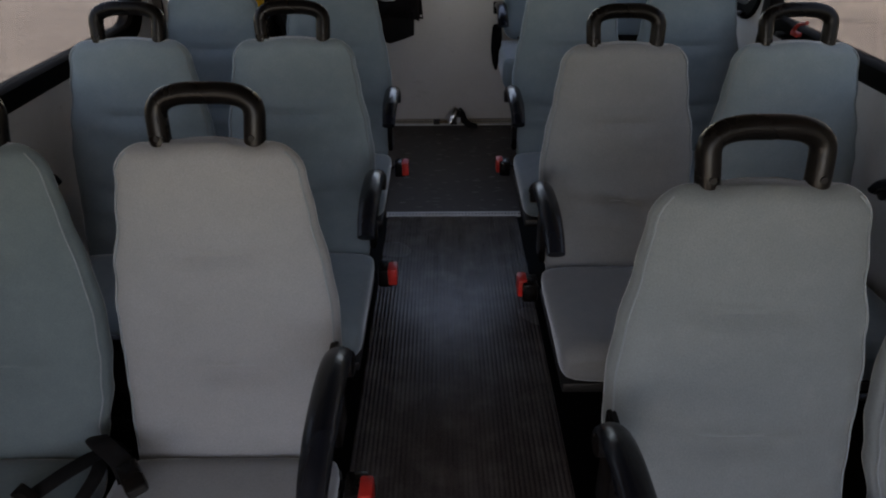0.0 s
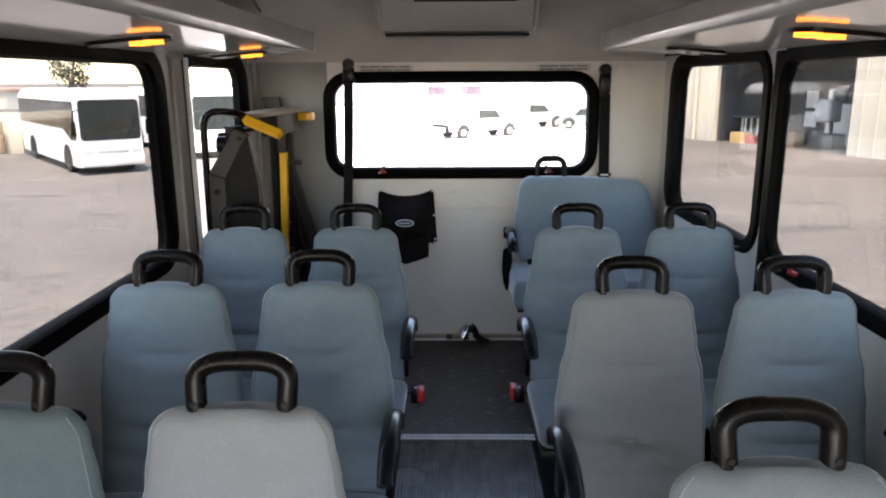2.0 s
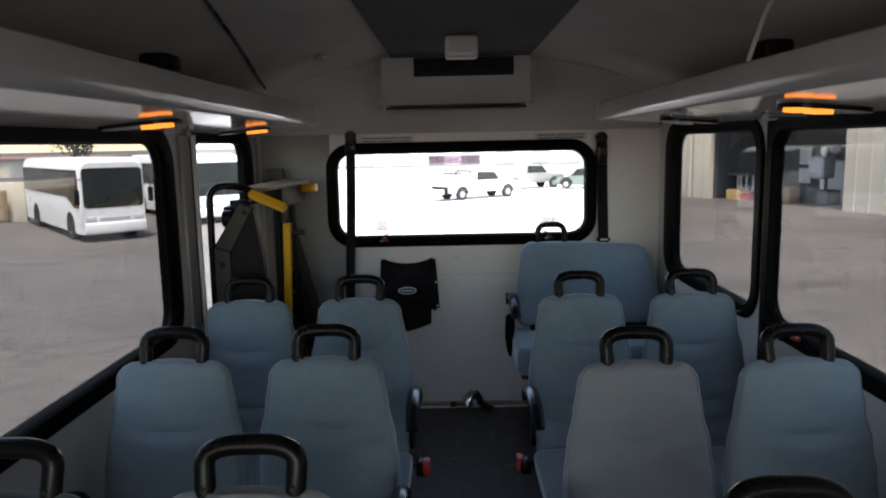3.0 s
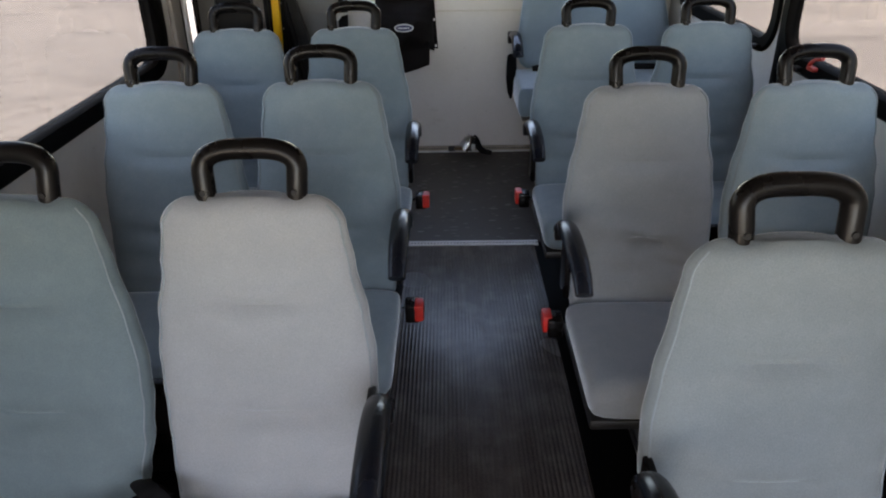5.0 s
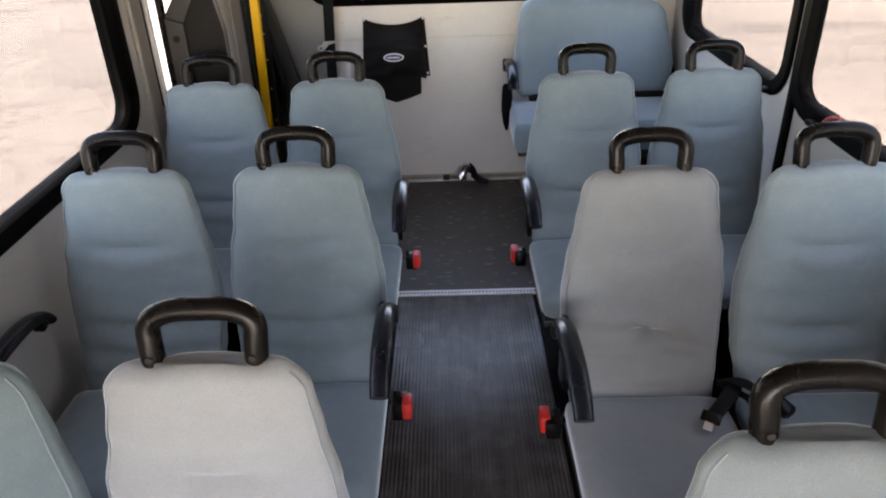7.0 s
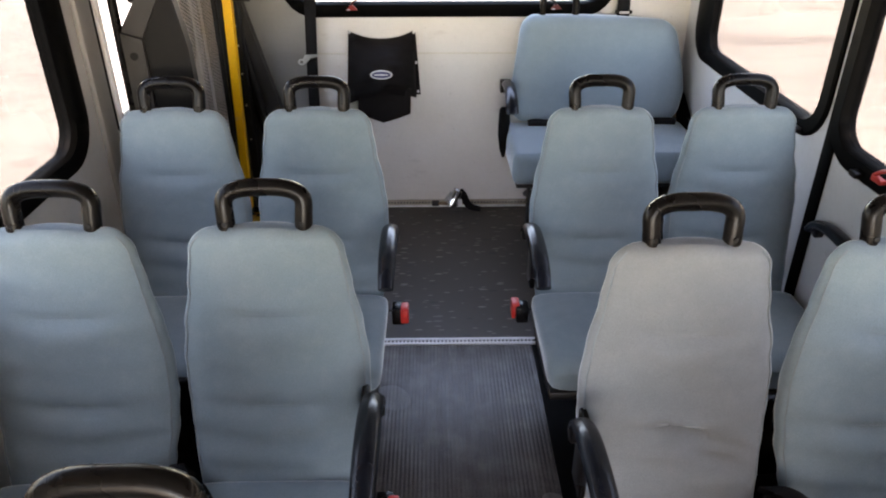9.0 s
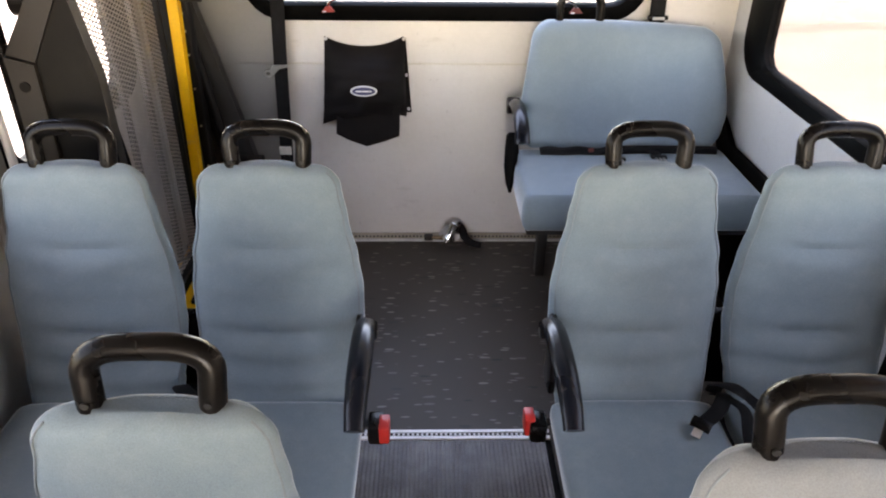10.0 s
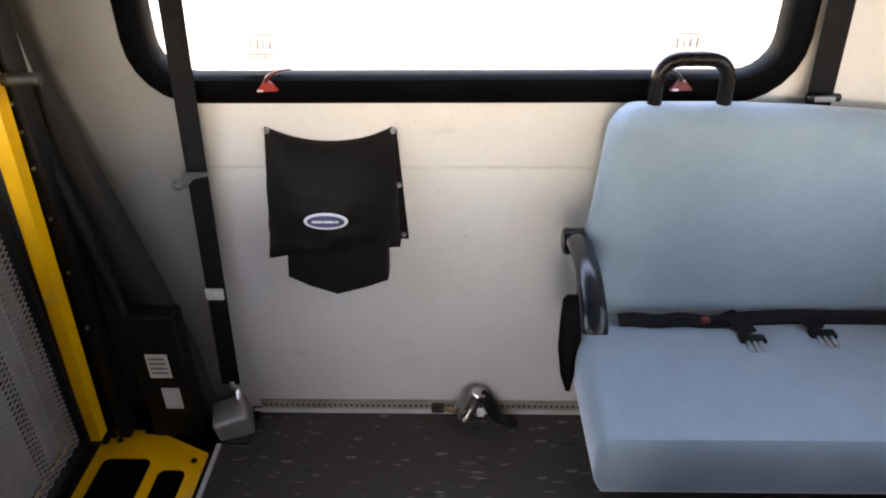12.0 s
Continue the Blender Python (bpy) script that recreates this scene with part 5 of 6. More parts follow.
Y0, Y1, Z0, Z1 = 3.485, 4.25, 0.125, 1.31
pitch, rise = 0.034, 0.46
for sgn in (1, -1):
    c = -2.0
    while c < 3.0:
        # the line z = c + sgn * rise * (y - Y0), clipped to its edge
        ya, yb = Y0, Y1
        za, zb = c, c + sgn * rise * (Y1 - Y0)
        if max(za, zb) > Z0 and min(za, zb) < Z1:
            def clip_at(z):
                return Y0 + (z - c) / (sgn * rise)
            if za < Z0:
                ya, za = clip_at(Z0), Z0
            if za > Z1:
                ya, za = clip_at(Z1), Z1
            if zb < Z0:
                yb, zb = clip_at(Z0), Z0
            if zb > Z1:
                yb, zb = clip_at(Z1), Z1
            if yb - ya > 0.01:
                wire((ya, za), (yb, zb), 0.0030, 0.0014)
        c += pitch * rise
me = bpy.data.meshes.new("mesh_sheet")
me.from_pydata(me_v, [], me_f)
me.materials.append(MESHMETAL)
ms = part("mesh_sheet", me, None, lift, "grey expanded metal platform sheet")
tagged(ms, kind="stuff")
for y in (3.72, 3.93, 4.13):
    part("cross_bar", box(PM - 0.04, PM - 0.022, y - 0.014, y + 0.014, 0.12, 1.31, 0.003, 1), LIFTBLACK, lift, "black platform cross bar")
part("post", slab([(-1.010, 0.10), (-0.978, 0.10), (-0.937, 1.165), (-0.976, 1.165)], on_y(4.275), 0.0, 0.04), YELLOW, lift, "yellow side post")
for z in (0.45, 0.62, 0.77, 0.90, 0.987, 1.051):
    part("screw", sweep([(-0.948, 4.336, z), (-0.948, 4.329, z)], 0.004, seg=8, up=(0, 0, 1)), STEEL, lift, "steel screw head")
part("post_top", box(-0.985, -0.945, 4.275, 4.315, 1.165, 1.36, 0.006), LIFTGREY, lift, "grey upper post")
part("column", add_box(box(-1.09, -1.0, 4.33, 4.43, 0.02, 1.40, 0.006), -0.965, -0.93, 4.335, 4.40, 0.05, 1.36, 0.005), LIFTBLACK, lift, "black lift column")
# front tower with a chamfered cover
part("tower_cover", slab([(3.40, 0.02), (3.70, 0.02), (3.655, 0.38), (3.53, 0.87), (3.50, 1.15), (3.40, 1.15)], on_x(-1.058), 0.0, 0.073), LIFTBLACK, lift, "black tower side cover")
tw = part("tower_plate", slab([(-1.06, 0.02), (-1.05, 1.18), (-0.935, 1.352), (-0.883, 1.325), (-0.848, 1.114), (-0.845, 0.90), (-0.83, 0.02)], on_y(3.357), 0.0, 0.042), LIFTBLACK, lift, "black tower front plate")
# folded facets greyer than the plate: the light they catch, put in colour
part("tower_edge", slab([(-1.061, 0.02), (-1.0515, 1.166), (-0.986, 1.148), (-0.995, 0.02)], on_y(3.342), 0.0, 0.0145), LIFTGREY, tw, "folded edge, painted greyer for the light on its facet")
part("tower_slope", slab([(-1.0505, 1.170), (-0.936, 1.353), (-0.886, 1.33), (-0.986, 1.152)], on_y(3.350), 0.0, 0.0065), LIFTGREY, tw, "sloping top, painted greyer for the light on its facet")
part("plug", sweep([(-1.020, 3.3415, 1.095), (-1.020, 3.338, 1.095)], 0.013, seg=16, up=(0, 0, 1)), LIFTBLACK, tw, "black round plug")
part("bolt", sweep([(-0.915, 3.345, 1.315), (-0.915, 3.338, 1.315)], 0.009, seg=8, up=(0, 0, 1)), LIFTBLACK, tw, "black bolt")
part("parallel_arm", sweep([(-0.968, 3.46, 1.36), (-0.95, 3.545, 0.87), (-0.945, 3.68, 0.20)], 1.0, seg=4, flat=(0.018, 0.042), up=(1, 0, 0)), LIFTBLACK, lift, "black parallel arm")
for y, z in ((3.492, 1.17), (3.525, 0.985)):
    part("clamp", box(-0.99, -0.93, y - 0.03, y + 0.03, z - 0.02, z + 0.02, 0.006), RUBBER, lift, "black arm clamp")
part("hand_rail", sweep(rounded([(-1.078, 3.38, 0.55), (-1.070, 3.38, 1.425), (-0.94, 3.40, 1.425), (-0.88, 3.50, 1.37)], 0.07, 7), 0.015, seg=14), BLACKPLASTIC, lift, "black looped hand rail")
part("knob", sweep([(-1.02, 3.40, 1.285), (-0.985, 3.40, 1.285)], 0.036, seg=18), BLACKPLASTIC, lift, "black round knob")
part("top_plate", slab([(3.52, -1.0), (3.54, -0.86), (4.20, -0.80), (4.33, -0.86), (4.33, -1.0)], lambda u, v, d: (v, u, 1.392 + d), 0.0, 0.014), TANPLATE, lift, "dusty tan folded top plate")
part("top_bracket", sweep([(-0.905, 3.42, 1.388), (-0.745, 3.35, 1.330)], 1.0, seg=4, flat=(0.022, 0.022)), YELLOW, lift, "yellow top bracket")
part("top_lug", box(-0.845, -0.765, 4.16, 4.24, 1.345, 1.385, 0.006), YELLOW, lift, "yellow lug")
part("top_bar", box(-0.92, -0.84, 3.72, 4.25, 1.295, 1.391, 0.006), LIFTBLACK, lift, "black top bar")
# rear arm, cylinder and base housing
part("rear_arm", slab([(-1.09, 1.46), (-1.0, 1.46), (-0.93, 1.05), (-0.80, 0.55), (-0.735, 0.26), (-0.72, 0.03), (-0.86, 0.03), (-0.90, 0.40), (-1.02, 0.9)], on_y(4.425), 0.0, 0.05), LIFTGREY, lift, "dark grey rear arm")
part("cylinder", sweep([(-0.985, 4.40, 1.12), (-0.865, 4.385, 0.45)], 0.02, seg=12), LIFTBLACK, lift, "black hydraulic cylinder")
part("piston", sweep([(-0.885, 4.39, 0.56), (-0.84, 4.38, 0.24)], 0.009, seg=10), STEEL, lift, "steel piston rod")
part("pivot_pin", sweep([(-0.945, 4.315, 1.11), (-0.868, 4.33, 1.107)], 0.014, seg=14), LIFTGREY, lift, "dark steel pivot pin")
part("pivot_cover", sweep([(-1.01, 4.42, 1.40), (-0.965, 4.42, 1.08)], 1.0, seg=8, flat=(0.045, 0.03)), STEEL, lift, "grey arm cover")
hs = part("base_housing", box(-0.875, -0.735, 4.36, 4.43, 0.03, 0.46, 0.01), LIFTBLACK, lift, "black base housing")
lb = part("label_plate", slab([(-0.835, 0.258), (-0.775, 0.258), (-0.775, 0.34), (-0.835, 0.34)], on_y(4.3595), -0.001, 0.0), PAPER, hs, "cream maker's label")
bar_rows(lb, on_y(4.3585), -0.828, -0.782, 0.268, 0.332, 4, PRINT, -0.0006, 8)
part("label_plate", slab([(-0.815, 0.145), (-0.765, 0.145), (-0.765, 0.22), (-0.815, 0.22)], on_y(4.3595), -0.001, 0.0), SILVERPRINT, hs, "silver label")

# ---------------------------------------------------------------- outside
SLOPE = -0.044
GZ = -0.85


def ground_z(y):
    """The yard falls gently from before the bus to the coaches, and is level beyond."""
    return GZ + SLOPE * min(max(y, -10.0), 28.5)


bm = bmesh.new()
cols = [[bm.verts.new((x, y, ground_z(y))) for y in (-2500, -10, 28.5, 2500)] for x in (-2500, 2500)]
for k in range(3):
    bm.faces.new((cols[0][k], cols[1][k], cols[1][k + 1], cols[0][k + 1]))
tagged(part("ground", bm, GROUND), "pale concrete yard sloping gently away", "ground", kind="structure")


# pale sheet added to whiten the rear window's view; brightness is its colour
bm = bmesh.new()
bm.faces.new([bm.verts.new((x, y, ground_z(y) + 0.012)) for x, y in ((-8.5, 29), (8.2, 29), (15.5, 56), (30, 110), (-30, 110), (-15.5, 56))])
tagged(part("pavement", bm, YARDGLARE), "pale sheet added on the yard, its glare painted as a lighter colour", "pavement", kind="structure")


def wheel(parent, x, y, z, r, w, m_tyre=TYRE):
    t = part("wheel", sweep([(x - w / 2, y, z), (x - w / 2 + 0.03, y, z), (x + w / 2 - 0.03, y, z), (x + w / 2, y, z)], r, seg=28, taper=(0.93, 1, 1, 0.93)), m_tyre, parent, "black tyre")
    s = 1 if x > 0 else -1
    part("rim", sweep([(x + s * (w / 2 - 0.02), y, z), (x + s * (w / 2 + 0.006), y, z)], r * 0.56, seg=24, taper=(1, 0.85)), RIM, t)


def coach(x, y, turn, label):
    """A touring coach: local -y is its front, its middle at the front bumper."""
    c = thing("coach", label, "bus", group="parked coaches", m=pose(x, y, ground_z(y), 0, 0, turn))
    W = 1.28
    bm = bmesh.new()
    secs = []
    for yy, top, inset in ((0.0, 3.2, 0.10), (0.18, 3.33, 0.03), (0.7, 3.40, 0.0), (11.4, 3.36, 0.0), (11.9, 3.25, 0.05), (12.0, 3.1, 0.12)):
        w = W - inset
        secs.append([bm.verts.new(p) for p in ((-w, yy, 0.32), (-w, yy, top - 0.3), (-w + 0.12, yy, top - 0.08), (-w + 0.35, yy, top), (w - 0.35, yy, top), (w - 0.12, yy, top - 0.08), (w, yy, top - 0.3), (w, yy, 0.32))])
    for a, b in zip(secs, secs[1:]):
        for k in range(8):
            bm.faces.new((a[k], a[(k + 1) % 8], b[(k + 1) % 8], b[k]))
    bm.faces.new(secs[0])
    bm.faces.new(secs[-1][::-1])
    part("body", bm, COACHWHITE, c)
    part("windscreen", slab(rect_loop(-1.15, 1.15, 1.38, 2.98, 0.16), on_y(-0.012), 0.0, 0.03), COACHGLASS, c, "dark windscreen")
    part("centre_bar", box(-0.02, 0.02, -0.02, -0.005, 1.40, 2.96), FRAMEMETAL, c)
    part("grille", box(-0.6, 0.6, -0.015, 0.02, 0.84, 0.98, 0.01), GREYENAMEL, c, "grey front grille")
    for s in (-0.55, 0.45):
        part("wiper", sweep([(s, -0.03, 1.36), (s + 0.25, -0.035, 1.8), (s + 0.5, -0.035, 2.3)], 0.018, seg=6), FRAMEMETAL, c, "black wiper")
    part("bumper", box(-1.2, 1.2, -0.08, 0.1, 0.34, 0.78, 0.06, 3), COACHWHITE, c)
    for s in (-1, 1):
        part("headlight", box(min(s * 0.72, s * 1.1), max(s * 0.72, s * 1.1), -0.03, 0.05, 0.83, 1.03, 0.03), HEADLAMP, c, "pale headlight")
        part("mirror", add_sweep(box(s * 1.42 - 0.1, s * 1.42 + 0.1, -0.22, -0.08, 1.55, 2.15, 0.04), [(s * 1.15, 0.05, 2.6), (s * 1.4, -0.2, 2.5), (s * 1.42, -0.16, 2.1)], 0.025, seg=8), BLACKPLASTIC, c, "black wing mirror")
        part("window_band", slab([(0.25, 1.40), (1.0, 1.38), (2.2, 1.78), (11.5, 1.78), (11.5, 2.92), (0.25, 2.92)], on_x(s * 1.285), -0.02, 0.004), COACHGLASS, c, "dark side windows")
        for k in range(6):
            part("window_bar", box(min(s * 1.287, s * 1.296), max(s * 1.287, s * 1.296), 2.5 + 1.5 * k, 2.56 + 1.5 * k, 1.78, 2.92), FRAMEMETAL, c)
        for k in range(4):
            part("locker_seam", box(min(s * 1.281, s * 1.287), max(s * 1.281, s * 1.287), 3.4 + 1.3 * k, 3.43 + 1.3 * k, 0.45, 1.5), RIM, c)
        for yw in (1.9, 9.0):
            # flat dark plate gives the wheel arch its hollow's shade
            part("wheel_arch", slab([(yw + 0.66 * math.cos(radians(a)), 0.5 + 0.66 * math.sin(radians(a))) for a in range(-15, 196, 15)], on_x(s * 1.283), -0.03, 0.003), DARKVOID, c, "dark plate painted as the shaded hollow of the wheel arch")
            wheel(c, s * 1.15, yw, 0.5, 0.5, 0.3)
    return c


coach(-13.8, 29.4, 40, "white touring coach with a dark windscreen, parked outside")
coach(-11.4, 35.4, 38, "second white touring coach parked close by")


def pickup(x, y, turn, paint, label, service=False, van=False):
    c = thing("pickup_truck" if not van else "car", label, "truck" if not van else "car", group="parked vehicles", m=pose(x, y, ground_z(y), 0, 0, turn))
    if van:
        prof = [(-2.2, 0.35), (2.2, 0.35), (2.25, 0.8), (1.2, 1.0), (0.6, 1.6), (-1.6, 1.65), (-2.2, 1.0)]
    else:
        prof = [(-2.9, 0.5), (2.9, 0.5), (2.95, 1.0), (2.75, 1.12), (1.35, 1.2), (0.75, 1.85), (-0.75, 1.9), (-0.95, 1.25), (-2.9, 1.25)]
    bm = slab(prof, lambda u, v, d: (d, u, v), -0.95, 0.95)
    bmesh.ops.bevel(bm, geom=bm.edges[:], offset=0.05, segments=2, affect="EDGES")
    part("body", bm, paint, c)
    for s in (-1, 1):
        if van:
            part("side_window", slab([(1.0, 1.05), (0.55, 1.52), (-1.5, 1.56), (-1.95, 1.05)], on_x(s * 0.952), -0.01, 0.004), COACHGLASS, c, "dark glass")
        else:
            part("side_window", slab([(1.2, 1.25), (0.72, 1.76), (-0.68, 1.8), (-0.72, 1.25)], on_x(s * 0.952), -0.01, 0.004), COACHGLASS, c, "dark glass")
        for yw in ((-1.9, 1.9) if not van else (-1.35, 1.4)):
            # no hollow here: a dark plate paints the arch's shade
            part("wheel_arch", slab([(yw + 0.5 * math.cos(radians(a)), 0.42 + 0.5 * math.sin(radians(a))) for a in range(0, 181, 15)], on_x(s * 0.951), -0.01, 0.003), DARKVOID, c, "dark plate painted as the shaded hollow of the wheel arch")
            wheel(c, s * 0.83, yw, 0.4, 0.4 if not van else 0.35, 0.26)
    if service:
        part("service_body", box(-0.98, 0.98, -3.3, -0.97, 0.95, 1.62, 0.04), COACHWHITE, c, "white service body with lockers")
        part("underframe", box(-0.7, 0.7, -3.2, -2.35, 0.45, 0.94, 0.02), DARKVOID, c, "dark underframe")
        part("rear_step", box(-0.9, 0.9, -3.6, -3.3, 0.45, 0.75, 0.03), COACHWHITE, c, "white rear step")
        for yy in (-2.0, -1.45):
            part("locker_seam", box(-0.984, 0.984, yy - 0.01, yy + 0.01, 1.0, 1.58), RIM, c)
        part("light_bar", box(-0.8, 0.8, -1.15, -0.98, 1.78, 1.93, 0.03), BAYDARK, c, "dark light bar")
        part("load", box(-0.6, 0.5, -2.3, -1.6, 1.62, 1.80, 0.05), BAYDARK, c, "dark load on the service body")
        for yy in (-2.2, -1.05):
            part("rack_post", box(-0.7, -0.64, yy - 0.03, yy + 0.03, 1.5, 1.9), FRAMEMETAL, c)
            part("rack_post", box(0.64, 0.7, yy - 0.03, yy + 0.03, 1.5, 1.9), FRAMEMETAL, c)
    return c


pickup(1.75, 48.1, -54.5, COACHWHITE, "white service pickup parked across the yard", service=True)
pickup(6.1, 57, -60, RIM, "silver-grey pickup parked far across the yard")
pickup(10.4, 55.5, 75, GREENPAINT, "dull green car parked in the yard", van=True)

# workshop building beside the yard
shop = thing("workshop", "beige metal workshop with an open bay", "building", m=pose(19.1, 35.3, ground_z(36), 0, 0, 111.4))
# local x runs along the front, y points into the building
def shop_box(name, x0, x1, y0, y1, z0, z1, mat, label=""):
    return part(name, box(x0, x1, y0, y1, z0, z1), mat, shop, label)


BAY0, BAY1, LEN = 0.0, 9.3, 24.0
# unseen wall length and eaves height, made up to block sky on the right
EAVES = 15.0
shop_box("wall", -70.0, BAY0, -0.3, 0.0, -1.2, EAVES, BEIGE)
shop_box("wall", BAY1, LEN, -0.3, 0.0, -1.2, EAVES, BEIGE)
shop_box("lintel", BAY0, BAY1, -0.3, 0.0, 5.4, EAVES, BEIGE)
# bay walls and roof near black: the bay's inner shade is in their colour
shop_box("bay_back", BAY0 - 1, BAY1 + 1, -5.4, -5.2, -1.2, 6.0, BAYDARK, "back wall of the bay, its inner shade painted as dark grey")
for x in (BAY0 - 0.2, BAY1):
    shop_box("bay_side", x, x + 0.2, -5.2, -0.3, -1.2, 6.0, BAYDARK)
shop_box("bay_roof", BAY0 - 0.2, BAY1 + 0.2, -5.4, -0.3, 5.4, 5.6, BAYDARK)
shop_box("roof", -70.2, LEN + 0.2, -9.2, 0.25, EAVES, EAVES + 0.2, RIM)
rib = mesh_of("rib", box(-0.04, 0.04, 0.0, 0.05, -1.2, EAVES), BEIGE)
for k in range(68):
    x = -31.8 + 0.8 * k
    if x < BAY0 - 0.1 or BAY1 + 0.1 < x < LEN:
        part("rib", rib, None, shop, m=pose(x, 0, 0))
part("downpipe", sweep([(BAY1 + 1.6, 0.12, -1.2), (BAY1 + 1.6, 0.12, EAVES)], 0.09, seg=10), BEIGE, shop, "beige downpipe")
# things standing in the open bay
def bay(x, y, turn=0):
    return shop.matrix_basis @ pose(x, y, -1.15, 0, 0, turn)


cart = thing("shop_cart", "grey steel work cart with a high frame in the bay", "cart", group="workshop clutter", m=bay(8.25, -1.6))
part("top_shelf", box(-0.9, 0.9, -0.35, 0.35, 2.55, 2.68, 0.03), BAYDARK, cart)
for x in (-0.6, -0.1, 0.35, 0.6):
    part("leg", sweep([(x, -0.2, 0), (x, -0.2, 2.56)], 0.06, seg=8), RIM, cart)
part("low_shelf", box(-0.75, 0.75, -0.3, 0.3, 1.25, 1.32, 0.02), RIM, cart)
for x, y, w, h, mt, lab, cat in ((7.9, -0.9, 1.0, 1.75, CARTON, "tan stacked carton in the open bay", "box"), (7.1, -1.1, 0.6, 1.6, LEVERRED, "dark red tool chest in the bay", "tool chest"), (6.3, -1.4, 1.0, 1.9, NAVY, "dark blue tool cabinet in the bay", "cabinet"), (4.3, -4.6, 1.5, 3.4, COACHWHITE, "white cabinet with a grey door in the bay", "cabinet"), (4.7, -1.5, 0.8, 2.0, WOODBROWN, "brown wooden cabinet in the bay", "cabinet")):
    c = thing("bay_cabinet" if cat != "box" else "carton", lab, cat, group="workshop clutter", m=bay(x, y, 4))
    part("body", box(-w / 2, w / 2, -0.4, 0.4, 0, h, 0.03), mt, c)
    part("door", box(-w / 2 + 0.06, w / 2 - 0.06, 0.4, 0.43, 0.12, h - 0.12, 0.01), mt, c)
mach = thing("drill_press", "grey floor-standing machine on a dark base in the bay", "machine", group="workshop clutter", m=bay(3.6, -2.6))
part("base", box(-0.9, 0.9, -0.5, 0.5, 0.0, 1.9, 0.08), BAYDARK, mach, "dark machine base")
part("column", sweep([(0, -0.2, 1.85), (0, -0.2, 4.2)], 0.2, seg=14), RIM, mach)
part("head", box(-0.55, 0.5, -0.45, 0.5, 2.5, 3.7, 0.15, 3), GREYENAMEL, mach, "grey enamelled head")
part("motor", sweep([(-0.6, -0.3, 3.7), (-0.6, -0.3, 4.4)], 0.25, seg=14), BAYDARK, mach)
for x in (0.3, 1.0):
    dr = thing("drum", "pale plastic drum on the bay floor", "drum", group="workshop clutter", m=bay(x, -1.6))
    part("body", sweep([(0, 0, 0), (0, 0, 0.08), (0, 0, 0.5), (0, 0, 0.92), (0, 0, 1.0)], 0.32, seg=18, taper=(0.94, 1, 1.03, 1, 0.92)), COACHWHITE, dr)
    part("lid", sweep([(0, 0, 1.0), (0, 0, 1.05)], 0.31, seg=18), BAYDARK, dr)
for z0, z1 in ((2.0, 2.9), (3.1, 4.1)):
    po = thing("notice_board", "white notice board on the back wall of the bay", "notice board", group="workshop notices", m=bay(7.0, -5.18))
    part("sheet", box(-0.45, 0.45, 0.0, 0.03, z0, z1), COACHWHITE, po)
    part("frame", ring_prism([(-0.5, z0 - 0.05), (0.5, z0 - 0.05), (0.5, z1 + 0.05), (-0.5, z1 + 0.05)], [(-0.44, z0 + 0.01), (0.44, z0 + 0.01), (0.44, z1 - 0.01), (-0.44, z1 - 0.01)], on_y(0.0), 0.0, 0.06, 0.004), BAYDARK, po)

# wall, sheds, trees beyond the coaches
tagged(part("boundary_wall", box(-46, -22.6, 38.0, 38.4, ground_z(38) - 0.1, ground_z(38) + 2.1, 0.03), BEIGE), "tan boundary wall behind the coaches", "wall", kind="structure")
gate = thing("wooden_gate", "brown wooden gate beside the boundary wall", "gate")
part("gate_frame", box(-27.5, -23.4, 37.6, 37.75, ground_z(38) + 0.1, ground_z(38) + 1.7, 0.02), WOODBROWN, gate)
for k in range(9):
    part("board", box(-27.4 + 0.44 * k, -27.0 + 0.44 * k, 37.54, 37.6, ground_z(38) + 0.12, ground_z(38) + 1.68, 0.01, 1), WOODBROWN, gate)


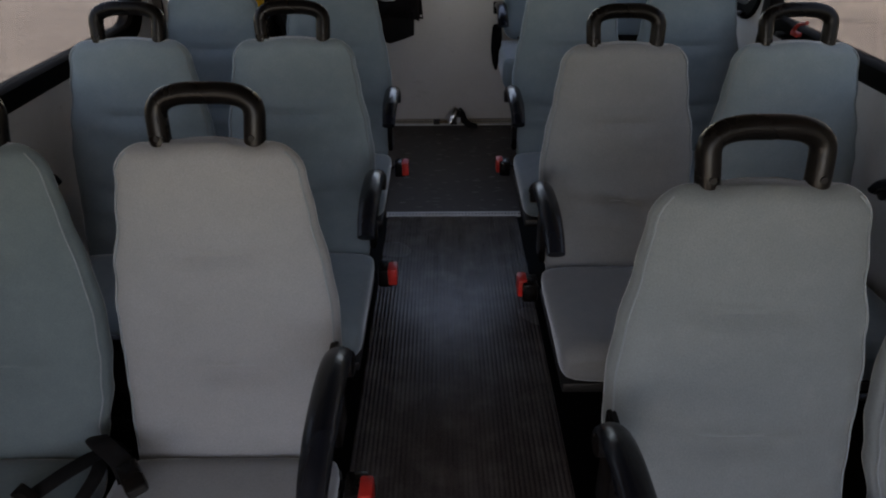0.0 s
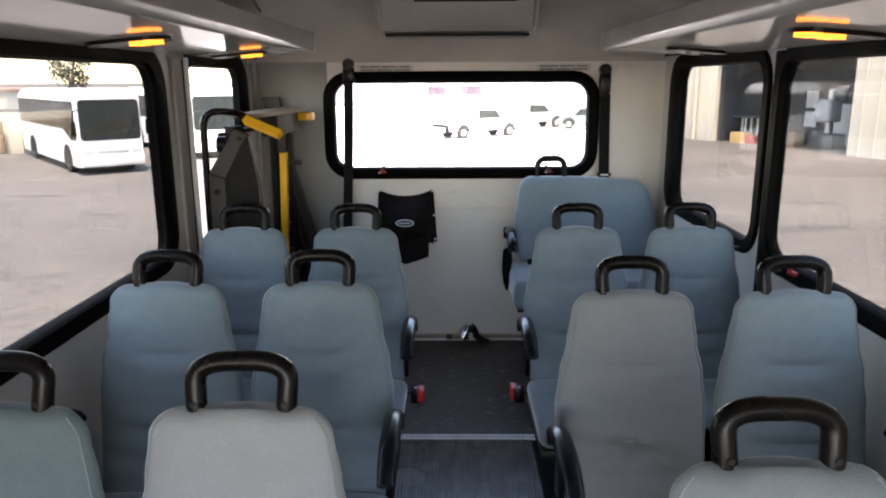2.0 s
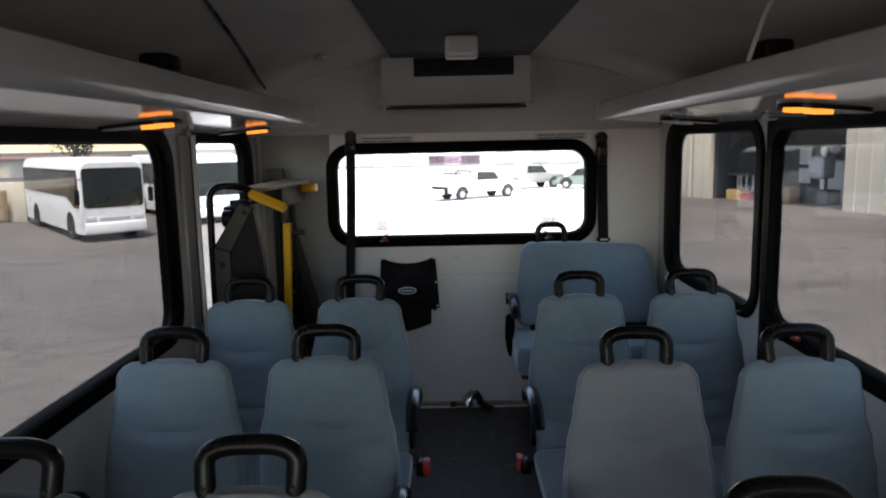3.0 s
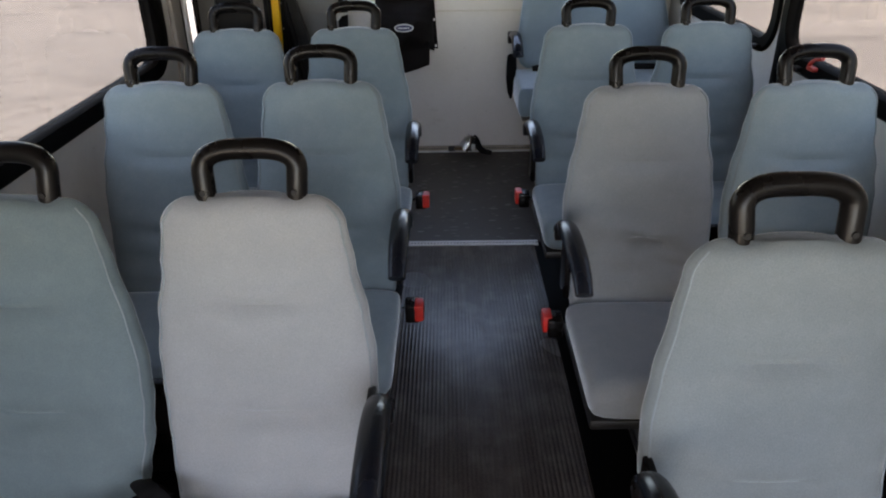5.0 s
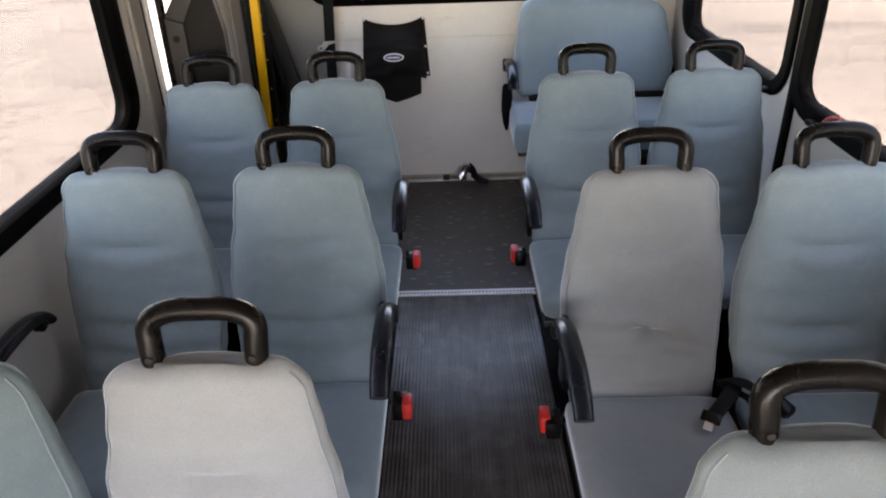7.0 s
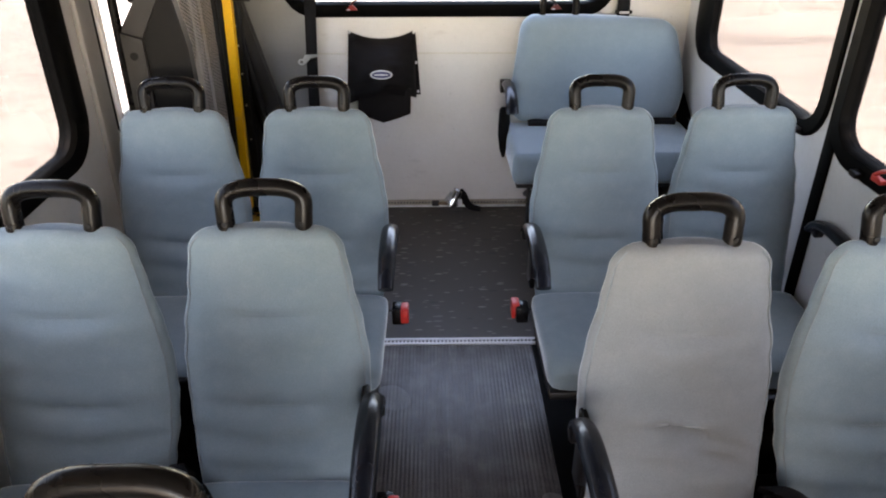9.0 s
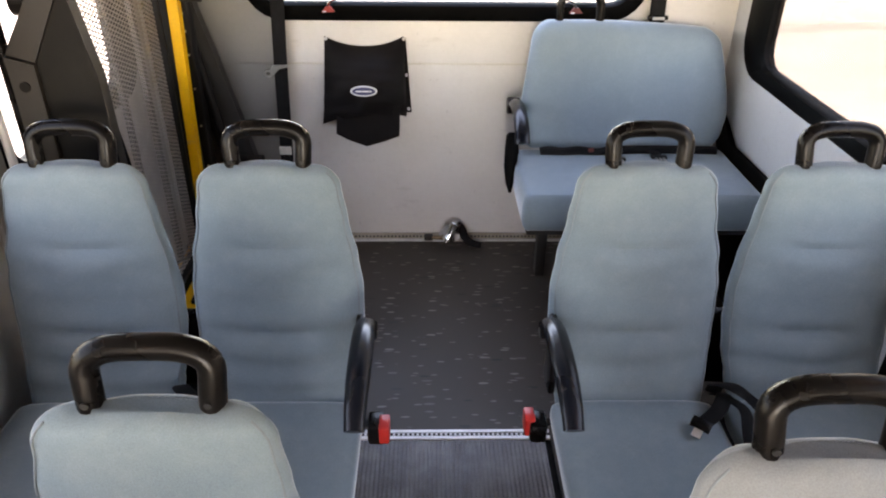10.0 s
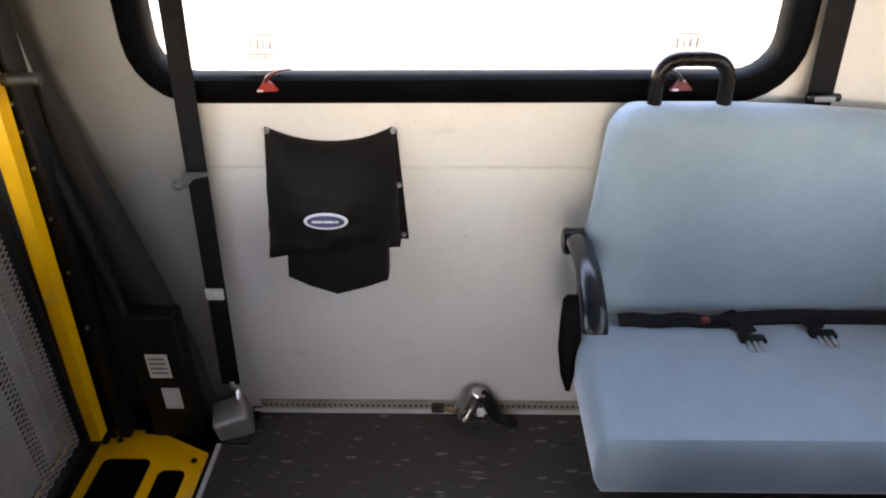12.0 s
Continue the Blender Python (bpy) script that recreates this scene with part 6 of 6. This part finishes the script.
def tree(x, y, h, seed):
    rnd = random.Random(seed)
    t = thing("tree", "dark distant tree with an uneven crown", "tree", group="distant trees", m=pose(x, y, ground_z(y)))
    bm = sweep([(0, 0, -0.2), (0.05, 0, h * 0.3), (0.0, 0.08, h * 0.62)], h * 0.03, seg=8, taper=(1.3, 1, 0.5))
    tips = []
    for k in range(9):
        a, r, z = rnd.uniform(0, 6.28), rnd.uniform(0.15, 0.3) * h, rnd.uniform(0.5, 0.95) * h
        p = (r * math.cos(a), r * math.sin(a), z)
        tips.append(p)
        add_sweep(bm, [(0, 0, h * rnd.uniform(0.3, 0.55)), (p[0] * 0.5, p[1] * 0.5, z * 0.85), p], h * 0.012, seg=6, taper=(1, 0.7, 0.3))
    part("trunk", bm, BARK, t)
    vs, fs = [], []
    for k in range(1500):
        p = rnd.choice(tips)
        c = Vector(p) + Vector((rnd.gauss(0, 0.09), rnd.gauss(0, 0.09), rnd.gauss(0, 0.07))) * h
        a = Vector((rnd.gauss(0, 1), rnd.gauss(0, 1), rnd.gauss(0, 1))).normalized() * h * 0.022
        b = a.orthogonal().normalized() * h * 0.015
        i = len(vs)
        vs += [c - a, c - b, c + a, c + b]
        fs.append((i, i + 1, i + 2, i + 3))
    me = bpy.data.meshes.new("crown")
    me.from_pydata(vs, [], fs)
    me.materials.append(LEAFDARK)
    part("crown", me, None, t)


tree(-46, 88, 7.5, 1)
tree(-62, 95, 5.0, 2)
tree(-70, 92, 4.5, 3)
tree(-39, 104, 5.0, 4)
# low far buildings that close the yard
for k, (x, y, w, h, mt, lab) in enumerate(((-70, 110, 40, 2.6, BEIGE, "low pale shed beyond the yard"), (6, 130, 60, 4.5, COACHWHITE, "low white warehouse far beyond the yard"))):
    b = thing("shed", lab, "building", m=pose(x, y, ground_z(y)))
    part("wall", box(-w / 2, w / 2, -6, 6, -0.3, h), mt, b)
    part("roof", box(-w / 2 - 0.4, w / 2 + 0.4, -6.4, 6.4, h, h + 0.25), REDROOF if k == 0 else RIM, b)
    for q in range(int(w / 6)):
        part("door", box(-w / 2 + 2 + 6 * q, -w / 2 + 5 + 6 * q, -6.06, -5.98, -0.2, h * 0.75), RIM, b, "roller door")
